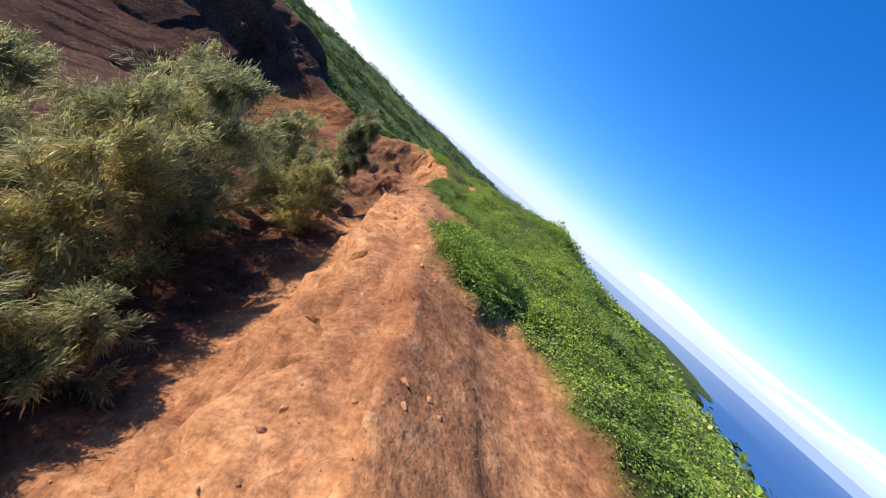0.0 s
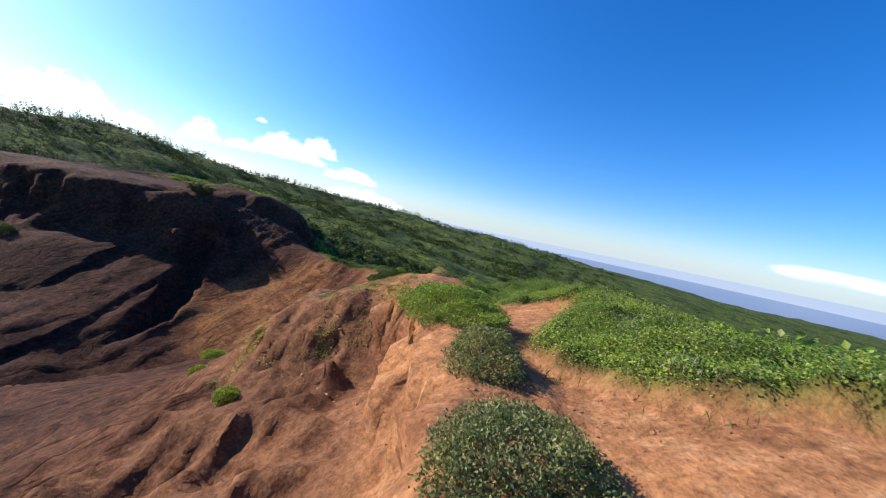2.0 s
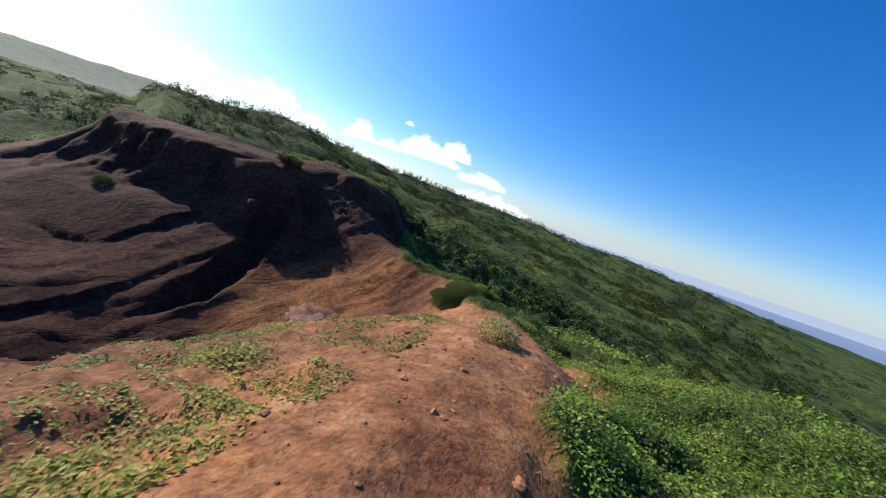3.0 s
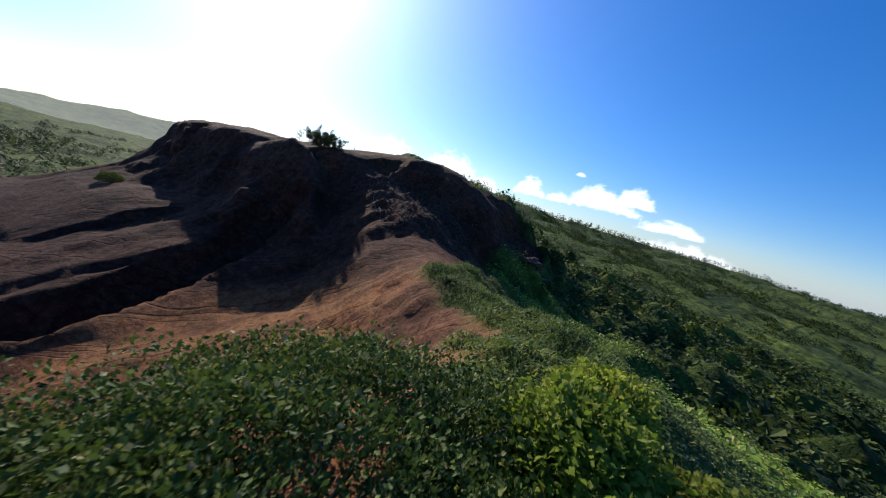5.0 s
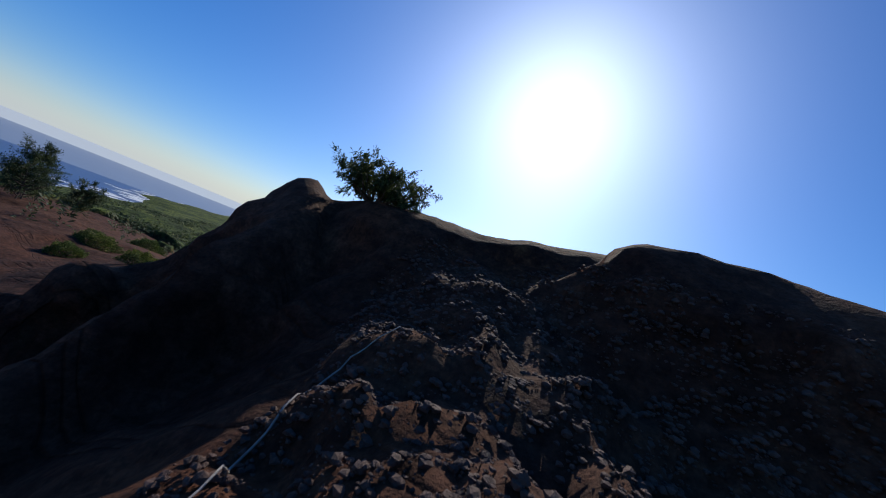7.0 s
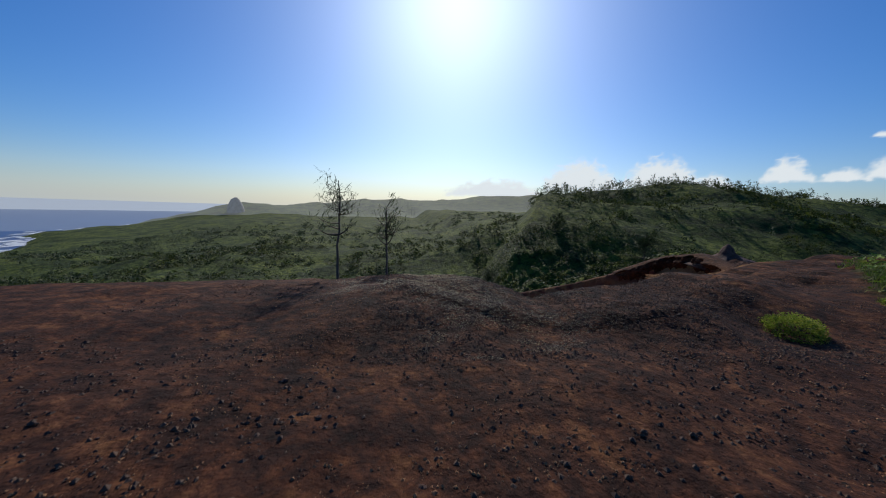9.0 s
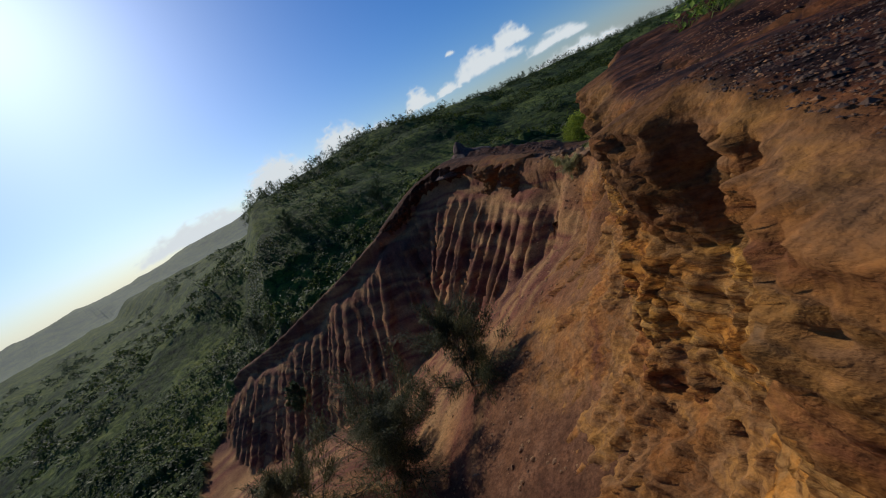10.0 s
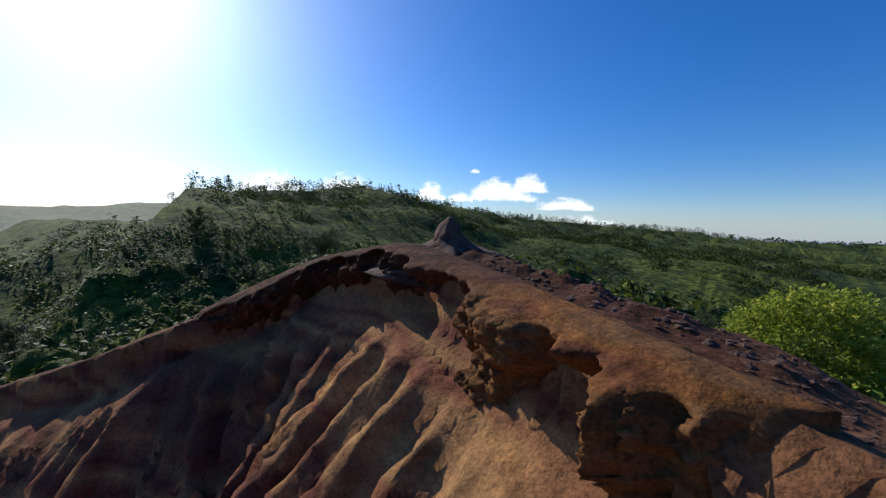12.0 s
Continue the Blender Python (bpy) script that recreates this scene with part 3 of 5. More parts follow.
def mesh_object(name, verts, faces, mat, attrs=(), smooth_faces=True):
    """One mesh from arrays: faces all have the same number of corners."""
    me = bpy.data.meshes.new(name)
    k = faces.shape[1]
    me.vertices.add(len(verts))
    me.vertices.foreach_set("co", np.ascontiguousarray(verts, np.float32).ravel())
    me.loops.add(len(faces) * k)
    me.loops.foreach_set("vertex_index", np.ascontiguousarray(faces, np.int32).ravel())
    me.polygons.add(len(faces))
    me.polygons.foreach_set("loop_start", np.arange(0, len(faces) * k, k, dtype=np.int32))
    me.polygons.foreach_set("use_smooth", np.full(len(faces), smooth_faces))
    for key, values in attrs:
        me.attributes.new(key, "FLOAT", "POINT").data.foreach_set("value", np.ascontiguousarray(values, np.float32).ravel())
    me.update()
    me.validate()
    me.materials.append(mat)
    return new(name, me)


xs = spaced([(-104, -88, 0.34), (-88, -78, 0.22), (-78, -49, 0.155), (-49, -33, 0.28), (-33, -24, 0.19), (-24, -6, 0.22), (-6, -2, 0.15), (-2, 4, 0.09), (4, 18, 0.3)], 4800)
ys = spaced([(-6, 0, 0.28), (0, 14, 0.12), (14, 40, 0.17), (40, 62, 0.2), (62, 90, 0.155), (90, 100, 0.3)], 4800)
gx, gy = np.meshgrid(xs, ys)
gz = height(gx, gy)
green = greenness(gx, gy)
mesa_in = inside(MESA, gx, gy)
rim_d = along(RIM, gx, gy)[0]
ridge_d = along(TRAIL, gx, gy)[0]
west = smooth(-46, -49, gx)
dry = 0.3 + 0.7 * smooth(65.5, 71, gy)
ochre = west * dry * (0.12 + 0.4 * smooth(-0.3, 0.4, fbm(gx / 3, gy / 3, 3, 87))) * smooth(-11, -1, mesa_in) * smooth(1.5, 0.2, mesa_in) + (1 - west) * smooth(7, 4, np.hypot(gx + 15.5, gy - 48)) * 0.25
banded = smooth(0.3, -0.6, rim_d) * smooth(-22, -14, rim_d) * smooth(-55.8, -57.8, gx + 0.8 * fbm(gx / 2, gy / 2, 2, 96))
gravel = smooth(-0.6, 0.8, mesa_in) * (0.75 + 0.25 * fbm(gx / 2.5, gy / 2.5, 3, 81))
near = 1 - smooth(11, 15, gy)
trail = 0.05 * near * smooth(-10, -6, ridge_d) * smooth(0, -3, ridge_d) + smooth(-15 + 12.4 * near, -6 + 5.0 * near, ridge_d + (2.5 - 2.1 * near) * fbm(gx / 5, gy / 5, 3, 82)) * smooth(-12, -5, gx) * (1 - 0.45 * smooth(44, 48, gy)) * (1 - 0.68 * (1 - near) * smooth(-0.3, -1.6, ridge_d) * smooth(31, 28, gy)) * (1 - 0.45 * smooth(-0.4, -2, ridge_d) * smooth(27, 30, gy) * smooth(44, 40, gy)) + 0.35 * smooth(-2.5, -0.5, ridge_d) * smooth(-20, -13, gx) + 0.45 * smooth(6.5, 4.5, np.hypot(gx + 15.5, gy - 47.6) + 0.8 * fbm(gx / 3, gy / 3, 2, 88)) + 0.55 * west * dry * smooth(-0.5, -2, mesa_in) * smooth(-12, -5, mesa_in)
# weathered faces lean out and in, layer by layer
sx_, sy_ = np.gradient(gz, axis=1) / np.gradient(gx, axis=1), np.gradient(gz, axis=0) / np.gradient(gy, axis=0)
steep = np.hypot(sx_, sy_) + 1e-6
lean = smooth(0.9, 2.2, steep) * (1 - green) * (0.17 * fbm(gz * 2.6, gx * 0.25 + gy * 0.25, 3, 83) + 0.22 * fbm((gx + gz) * 1.3, (gy - gz) * 1.3, 4, 84))
ground = sheet("ground", gx - lean * sx_ / steep, gy - lean * sy_ / steep, gz, GROUND,
               (("green", green), ("ochre", np.clip(ochre, 0, 1)), ("gravel", np.clip(gravel, 0, 1)), ("banded", banded), ("trail", np.clip(trail, 0, 1)),
                ("bedded", 0.75 * (1 - green) * smooth(-4, -7, gx) * smooth(-49, -44, gx) * smooth(-3.6, -5.2, gz))))
tagged(ground, "eroded red earth with green shrub slopes", "ground", kind="structure")

sx = spaced([(-700, 700, 50)], 4600)
wx, wy = np.meshgrid(sx, sx)
water = sheet("water", wx, wy, np.full(wx.shape, -45.0), SEA)
tagged(water, "deep blue ocean water", "sea", kind="structure")


# ---- leaf cover ----
def scatter(count, box, seed):
    r = np.random.RandomState(seed)
    return r.uniform(box[0], box[1], count), r.uniform(box[2], box[3], count), r


def leaves(name, x, y, z, size, r, mat, up=0.55):
    """Small bent leaves, two triangles each, at the given places."""
    n = len(x)
    a = r.uniform(0, 2 * np.pi, n)
    tilt = r.uniform(-0.2, up * 2, n)
    d = np.stack([np.cos(a) * np.cos(tilt), np.sin(a) * np.cos(tilt), np.sin(tilt)], 1)
    side = np.stack([-np.sin(a), np.cos(a), r.uniform(-0.5, 0.5, n)], 1)
    side /= np.linalg.norm(side, axis=1)[:, None]
    c = np.stack([x, y, z], 1)
    s = (size * r.uniform(0.6, 1.4, n))[:, None]
    v = np.stack([c - d * s * 0.5, c + side * s * 0.28, c + d * s * 0.5 - np.array([0, 0, 0.12]) * s, c - side * s * 0.28], 1).reshape(-1, 3)
    f = np.arange(n * 4).reshape(n, 4)
    return mesh_object(name, v, f, mat, smooth_faces=False)


def cover(name, count, box, size, lift, seed, keep, mat, label):
    x, y, r = scatter(count, box, seed)
    ok = keep(x, y) & (greenness(x, y) > r.uniform(0.3, 0.8, count))
    x, y = x[ok], y[ok]
    z = height(x, y) + lift * r.uniform(0, 1, len(x)) * (0.55 + 0.6 * np.clip(fbm(x / 1.1, y / 1.1, 2, 71) + 0.4, 0, 1.4))
    ob = leaves(name, x, y, z, size, r, mat)
    return tagged(ob, label, "shrubs", kind="stuff")


def off_view(lo, hi):
    def keep(x, y):
        d = np.abs(along(VIEW, x, y)[0])
        return (d >= lo) & (d < hi)
    return keep


cover("shrub_leaves", 740000, (-1, 8.5, -3, 41), 0.045, 0.24, 1, off_view(0, 7), LEAF, "low green shrub leaves covering the hill")
cover("ridge_leaves", 520000, (-24, 2, 39, 63), 0.055, 0.13, 4, off_view(0, 6), MID_LEAF, "green shrub leaves on the ridge's slope")
cover("shrub_foliage", 420000, (-60, 22, -10, 92), 0.16, 0.35, 2, off_view(5, 15), LEAF, "green shrub foliage on the slopes")
cover("far_foliage", 240000, (-130, 50, -20, 150), 0.42, 0.7, 3, off_view(15, 70), FAR_LEAF, "dense green brush on the far slopes")


# ---- things: helpers ----
def part(name, verts, faces, mat, parent=None, label="", smooth_faces=True):
    ob = mesh_object(name, np.asarray(verts, float), np.asarray(faces), mat, smooth_faces=smooth_faces)
    ob.parent = parent
    return tagged(ob, label) if label else ob


def thing(name, x, y, z, label, category, group=""):
    ob = new(name)
    ob.empty_display_size = 0.2
    ob.location = (x, y, z)
    return tagged(ob, label, category, group)


def floor_at(x, y):
    return float(height(np.array([float(x)]), np.array([float(y)]))[0])


def tube(points, radii, sides=7):
    """A tapered, bent tube as vertices and quads."""
    pts = np.array(points, float)
    v, f = [], []
    for i, (p, r) in enumerate(zip(pts, radii)):
        way = pts[min(i + 1, len(pts) - 1)] - pts[max(i - 1, 0)]
        way /= np.linalg.norm(way) + 1e-9
        a = np.cross(way, (0.3, 0.9, 0.1))
        a /= np.linalg.norm(a) + 1e-9
        b = np.cross(way, a)
        for k in range(sides):
            t = 2 * math.pi * k / sides
            v.append(p + r * (math.cos(t) * a + math.sin(t) * b))
    for i in range(len(pts) - 1):
        for k in range(sides):
            k2 = (k + 1) % sides
            f.append((i * sides + k, i * sides + k2, (i + 1) * sides + k2, (i + 1) * sides + k))
    return np.array(v), np.array(f)


def strands(c, d, length, width, droop):
    """Thin bent blades from c along d."""
    n = len(c)
    side = np.cross(d, np.array([0.17, 0.31, 0.93]))
    side /= np.linalg.norm(side, axis=1)[:, None] + 1e-9
    L, W = length[:, None], width[:, None]
    mid = c + d * L * 0.55
    end = c + d * L - np.array([0, 0, 1.0]) * (droop[:, None] * L)
    v = np.stack([c - side * W * 0.7, mid - side * W, end, mid + side * W], 1).reshape(-1, 3)
    return v, np.arange(n * 4).reshape(n, 4)


def icosphere(level=3):
    bm = bmesh.new()
    bmesh.ops.create_icosphere(bm, subdivisions=level, radius=1)
    bm.verts.ensure_lookup_table()
    v = np.array([p.co[:] for p in bm.verts])
    f = np.array([[p.index for p in q.verts] for q in bm.faces])
    bm.free()
    return v, f


BALL, SMALL_BALL, TINY_BALL = icosphere(4), icosphere(3), icosphere(1)


def lumps(v, scale, seed, octaves=4):
    """Noise over three axes for the points of a body."""
    return (fbm(v[:, 0] * scale + 3 * v[:, 2] * scale, v[:, 1] * scale - 2 * v[:, 2] * scale, octaves, seed) + fbm(v[:, 2] * scale, (v[:, 0] - v[:, 1]) * scale, octaves, seed + 7)) * 0.5


BARK = plain_material("bark", (0.05, 0.035, 0.026), (0.16, 0.12, 0.09), 9, 0.9, 0.02)
GREY_WOOD = plain_material("weathered_wood", (0.22, 0.19, 0.16), (0.42, 0.38, 0.33), 12, 0.85, 0.01)
OLIVE_NEEDLE = leaf_material("olive_needles", [(0.0, (0.045, 0.05, 0.018)), (0.6, (0.10, 0.10, 0.038)), (1.0, (0.17, 0.145, 0.07))], 0.3)
NEEDLE = leaf_material("ironwood_needles", [(0.0, (0.19, 0.19, 0.085)), (0.5, (0.36, 0.35, 0.16)), (0.8, (0.48, 0.43, 0.22)), (1.0, (0.52, 0.40, 0.25))], 0.6)
DARK_NEEDLE = leaf_material("dark_needles", [(0.0, (0.035, 0.055, 0.022)), (0.6, (0.07, 0.10, 0.04)), (1.0, (0.12, 0.14, 0.06))], 0.25)
BRIGHT_LEAF = leaf_material("bright_leaves", [(0.0, (0.15, 0.21, 0.02)), (0.6, (0.32, 0.37, 0.045)), (1.0, (0.46, 0.44, 0.10))], 0.45)
YELLOW_LEAF = leaf_material("creeping_leaves", [(0.0, (0.16, 0.18, 0.03)), (0.6, (0.30, 0.29, 0.06)), (1.0, (0.42, 0.36, 0.12))], 0.3)
STRAW = leaf_material("dry_straw", [(0.0, (0.26, 0.2, 0.12)), (0.6, (0.42, 0.35, 0.22)), (1.0, (0.55, 0.48, 0.34))], 0.2)
GRASS = leaf_material("grass_blades", [(0.0, (0.10, 0.16, 0.025)), (0.6, (0.20, 0.26, 0.05)), (0.9, (0.34, 0.33, 0.10)), (1.0, (0.42, 0.36, 0.18))], 0.35)
ROCK = plain_material("red_rock", (0.06, 0.024, 0.015), (0.24, 0.098, 0.045), 2.6, 0.92, 0.06)
DARK_ROCK = plain_material("dark_rock", (0.035, 0.02, 0.016), (0.13, 0.062, 0.042), 2.2, 0.92, 0.07)
OCHRE_ROCK = plain_material("ochre_rock", (0.13, 0.06, 0.03), (0.38, 0.2, 0.075), 2.4, 0.92, 0.07)
EARTH_CLOD = plain_material("earth_clod", (0.22, 0.085, 0.036), (0.46, 0.19, 0.075), 9, 0.95, 0.01)
FLAKE = plain_material("ochre_flake", (0.12, 0.045, 0.02), (0.42, 0.2, 0.075), 9, 0.9, 0.01)
RUBBLE = plain_material("grey_purple_rubble", (0.04, 0.02, 0.015), (0.125, 0.066, 0.048), 5, 0.9, 0.02)
GREY_ROCK = plain_material("grey_rock", (0.12, 0.11, 0.10), (0.26, 0.25, 0.23), 0.15, 0.95, 0.5)
STONE = plain_material("gravel_stone", (0.025, 0.014, 0.011), (0.13, 0.068, 0.036), 14, 0.9, 0.01)


# ---- ironwood trees ----
def ironwood(x, y, tall, wide, seed, label, mat=None, lean=(0.0, 0.0), strand_count=2600, sink=0.0, name="ironwood_tree", bare=0.25, group="", sprays=7, thick=1.0):
    r = np.random.RandomState(seed)
    z0 = floor_at(x, y) - 0.06 - sink
    tree = thing(name, x, y, z0, label, "tree", group)
    n = 9
    t = np.linspace(0, 1, n)
    wob = np.cumsum(r.normal(0, 0.035 * tall, (n, 2)), axis=0) * t[:, None]
    stem = np.stack([lean[0] * t ** 1.3 * tall + wob[:, 0], lean[1] * t ** 1.3 * tall + wob[:, 1], t * tall * 0.95], 1)
    rad = 0.012 * tall * (1 - 0.85 * t) + 0.006
    part("trunk", *tube(stem, rad), BARK, tree)
    starts, ways = [], []
    count = int(16 + 3 * tall)
    for k in range(count):
        u = r.uniform(bare, 0.97)
        p = np.array([np.interp(u, t, stem[:, j]) for j in range(3)])
        a = r.uniform(0, 2 * math.pi)
        reach = wide * 0.5 * (1.08 - 0.75 * u) * r.uniform(0.55, 1.15)
        rise = reach * r.uniform(0.25, 0.9)
        q = p + np.array([math.cos(a) * reach, math.sin(a) * reach, rise])
        m = (p + q) / 2 + np.array([0, 0, -0.12 * reach])
        part("branch", *tube([p, m, q], [0.010 * tall * (1.1 - u) + 0.004, 0.006 * tall * (1.1 - u) + 0.003, 0.003], 4), BARK, tree)
        # side twigs carry the needles in loose sprays
        for j in range(sprays):
            w = r.uniform(0.15, 1.0)
            b = p + (m - p) * w * 2 if w < 0.5 else m + (q - m) * (w - 0.5) * 2
            way = (q - p) / (np.linalg.norm(q - p) + 1e-9) * 0.7 + r.normal(0, 0.55, 3) + np.array([0, 0, 0.35])
            way /= np.linalg.norm(way)
            long = reach * r.uniform(0.2, 0.5) + 0.06 * tall
            g = r.uniform(0, 1, int(strand_count / (count * sprays)))
            starts.append(b + way * (g * long)[:, None] + r.normal(0, 0.02 * wide, (len(g), 3)))
            d = way * 0.9 + r.normal(0, 0.42, (len(g), 3))
            ways.append(d / (np.linalg.norm(d, axis=1)[:, None] + 1e-9))
    c, d = np.concatenate(starts), np.concatenate(ways)
    k = len(c)
    part("crown", *strands(c, d, r.uniform(0.10, 0.26, k) * (0.6 + 0.13 * tall), r.uniform(0.006, 0.012, k) * (0.8 + 0.1 * tall) * thick, r.uniform(0.0, 0.45, k)), mat or NEEDLE, tree, smooth_faces=False)
    return tree


def crest_tree(x, y, tall, wide, seed):
    """A low tree spread by the wind: limbs fan out from one foot and end in loose tufts."""
    r = np.random.RandomState(seed)
    tree = thing("crest_tree", x, y, floor_at(x, y) - 0.1, "low wind-spread dark tree on the mound's crest", "tree")
    c, d = [], []
    for k in range(26):
        a = 6.28 * k / 26 + r.normal(0, 0.2)
        reach = wide * 0.5 * r.uniform(0.25, 1.0)
        tip = np.array([math.cos(a) * reach, math.sin(a) * reach, tall * (1.05 - 0.45 * (reach / wide * 2) ** 2) * r.uniform(0.75, 1.1) + 0.1])
        mid = tip * np.array([0.45, 0.45, 0.4]) + r.normal(0, 0.05, 3)
        part("branch", *tube([np.zeros(3), mid, tip], [0.035, 0.02, 0.006], 5), BARK, tree)
        for j in range(9):
            w = r.uniform(0.35, 1.0)
            b = mid + (tip - mid) * (w - 0.35) / 0.65 + r.normal(0, 0.1, 3)
            n = 60
            way = r.normal(0, 0.8, 3) + np.array([math.cos(a) * 0.5, math.sin(a) * 0.5, 0.5])
            way /= np.linalg.norm(way)
            c.append(b + way * r.uniform(0, 0.26, (n, 1)) + r.normal(0, 0.035, (n, 3)))
            e = way + r.normal(0, 0.6, (n, 3))
            d.append(e / np.linalg.norm(e, axis=1)[:, None])
    c, d = np.concatenate(c), np.concatenate(d)
    c[:, 2] = np.maximum(c[:, 2], 0.05)
    part("crown", *strands(c, d, r.uniform(0.06, 0.14, len(c)), r.uniform(0.012, 0.022, len(c)), r.uniform(0, 0.4, len(c))), DARK_NEEDLE, tree, smooth_faces=False)
    return tree


GROVE = "ironwood trees in the basin"
for k, (x, y, tall, wide) in enumerate([(-4.4, 9.2, 4.6, 3.6), (-6.4, 11.6, 4.4, 3.6), (-2.7, 11.6, 3.0, 2.3), (-4.4, 14.6, 3.1, 2.9), (-2.3, 13.8, 4.3, 1.6), (-8.6, 15.5, 3.8, 3.2), (-5.8, 18.6, 3.6, 2.2),
                                        (-3.5, 5.8, 3.3, 3.0), (-5.4, 4.0, 3.4, 3.4), (-9.4, 9.5, 3.8, 3.4), (-4.4, 21.0, 1.6, 1.6), (-1.9, 10.6, 2.2, 1.7), (-7.6, 6.8, 4.2, 3.6), (-3.4, 2.6, 2.6, 2.6), (-2.7, 0.9, 2.4, 2.4), (-4.8, 0.2, 3.6, 3.2), (-4.7, 7.3, 3.6, 3.4), (-3.3, 7.6, 2.0, 2.2), (-2.4, 3.9, 1.7, 1.8), (-2.0, 2.1, 1.4, 1.5)]):
    ironwood(x, y, tall, wide, 100 + k, "grey-green ironwood tree with feathery needles in red earth", strand_count=int(8000 + 3800 * tall), thick=1.2, bare=0.05, sprays=9, group=GROVE)
crest_tree(-28.5, 54.4, 0.78, 2.9, 131)
for k, (x, y, tall, wide) in enumerate([(-51.8, 58.7, 2.9, 1.7), (-52.1, 60.0, 2.4, 1.4)]):
    ironwood(x, y, tall, wide, 140 + k, "thin sparse ironwood sapling at the plateau's edge", DARK_NEEDLE, (-0.06, -0.05), 800, name="sapling", bare=0.42, sprays=3, group="saplings at the plateau's edge")
ironwood(-58.2, 69.3, 2.3, 4.4, 145, "dark brown-green ironwood shrub on the ochre slope", OLIVE_NEEDLE, (0, 0), 22000, name="ironwood_shrub", bare=0.02)
ironwood(-58.8, 66.3, 2.3, 4.8, 146, "broad dark ironwood shrub lower on the slope", OLIVE_NEEDLE, (0, 0), 22000, name="ironwood_shrub", bare=0.02)
ironwood(-60.9, 67.2, 1.5, 2.8, 148, "brown-green ironwood shrub at the foot of the slope", OLIVE_NEEDLE, (0, 0), 12000, name="ironwood_shrub", bare=0.02)
ironwood(-59.8, 64.4, 1.6, 3.0, 149, "dense brown-green ironwood shrub at the foot of the slope", OLIVE_NEEDLE, (0, 0), 12000, name="ironwood_shrub", bare=0.02)
ironwood(-56.9, 78.5, 0.6, 1.9, 147, "low sprawling shrub on the banded slope", NEEDLE, (-0.5, -0.3), 8000, name="ironwood_shrub", bare=0.02)
for k, (x, y, tall, wide) in enumerate([(-110.5, 77.6, 5.0, 5.0), (-109.5, 108, 6.5, 6.0), (-96, 112, 4.2, 4.0), (-84, 70.5, 2.4, 2.2), (-125, 96, 4, 4)]):
    ironwood(x, y, tall, wide, 150 + k, "dark dense ironwood tree on the green slope", DARK_NEEDLE, strand_count=9000, thick=3.0, bare=0.03, group="dark trees on the slope")
for k, (x, y, tall, wide) in enumerate([(-57, 13, 6.2, 5.5), (-60.5, 9.5, 5.6, 5), (-53.5, 9, 5.4, 5), (-64, 12, 4.6, 4.5), (-51, 4, 5, 5)]):
    ironwood(x, y, tall, wide, 160 + k, "dark green ironwood tree on the bare terrace", DARK_NEEDLE, strand_count=9000, thick=3.0, bare=0.05, group="trees on the terrace")

# a bare dead trunk that leans through the grove
dead = thing("dead_trunk", -6.3, 9.9, floor_at(-6.3, 9.9), "bare grey dead trunk leaning among the trees", "dead tree")
top = np.array([-2.7, 5.6, 3.9])
bend = [np.array([0, 0, -0.1]), top * 0.3 + np.array([0.05, 0, 0.08]), top * 0.62, top]
part("trunk", *tube(bend, [0.05, 0.042, 0.03, 0.012]), GREY_WOOD, dead)
for a, b in ((0.45, (0.4, 0.2, 0.5)), (0.6, (-0.3, 0.3, 0.45)), (0.8, (0.25, 0.1, 0.3))):
    part("branch", *tube([top * a, top * a + np.array(b) * 0.6, top * a + np.array(b)], [0.018, 0.012, 0.004], 5), GREY_WOOD, dead)

root = thing("dry_root", -22.6, 55.9, floor_at(-22.6, 55.9), "pale dry root hanging down the dark slope", "root")
line = [(-24.3, 56.7), (-23.5, 56.4), (-23.35, 56.1), (-22.7, 55.92), (-22.2, 55.86), (-21.7, 55.9), (-21.3, 55.8), (-20.9, 55.85)]
bends = np.stack([np.interp(np.linspace(0, 7, 40), np.arange(8), [p[j] for p in line]) for j in (0, 1)], 1)
bends += 0.05 * np.stack([vnoise(np.arange(40) * 0.4, np.zeros(40), 5), vnoise(np.arange(40) * 0.4, np.ones(40), 6)], 1)
part("stem", *tube([(x + 22.6, y - 55.9, floor_at(x, y) + 0.05 - root.location.z) for x, y in bends], 0.009 - 0.006 * np.abs(np.linspace(-1, 1, 40)) ** 2, 6), GREY_WOOD, root)


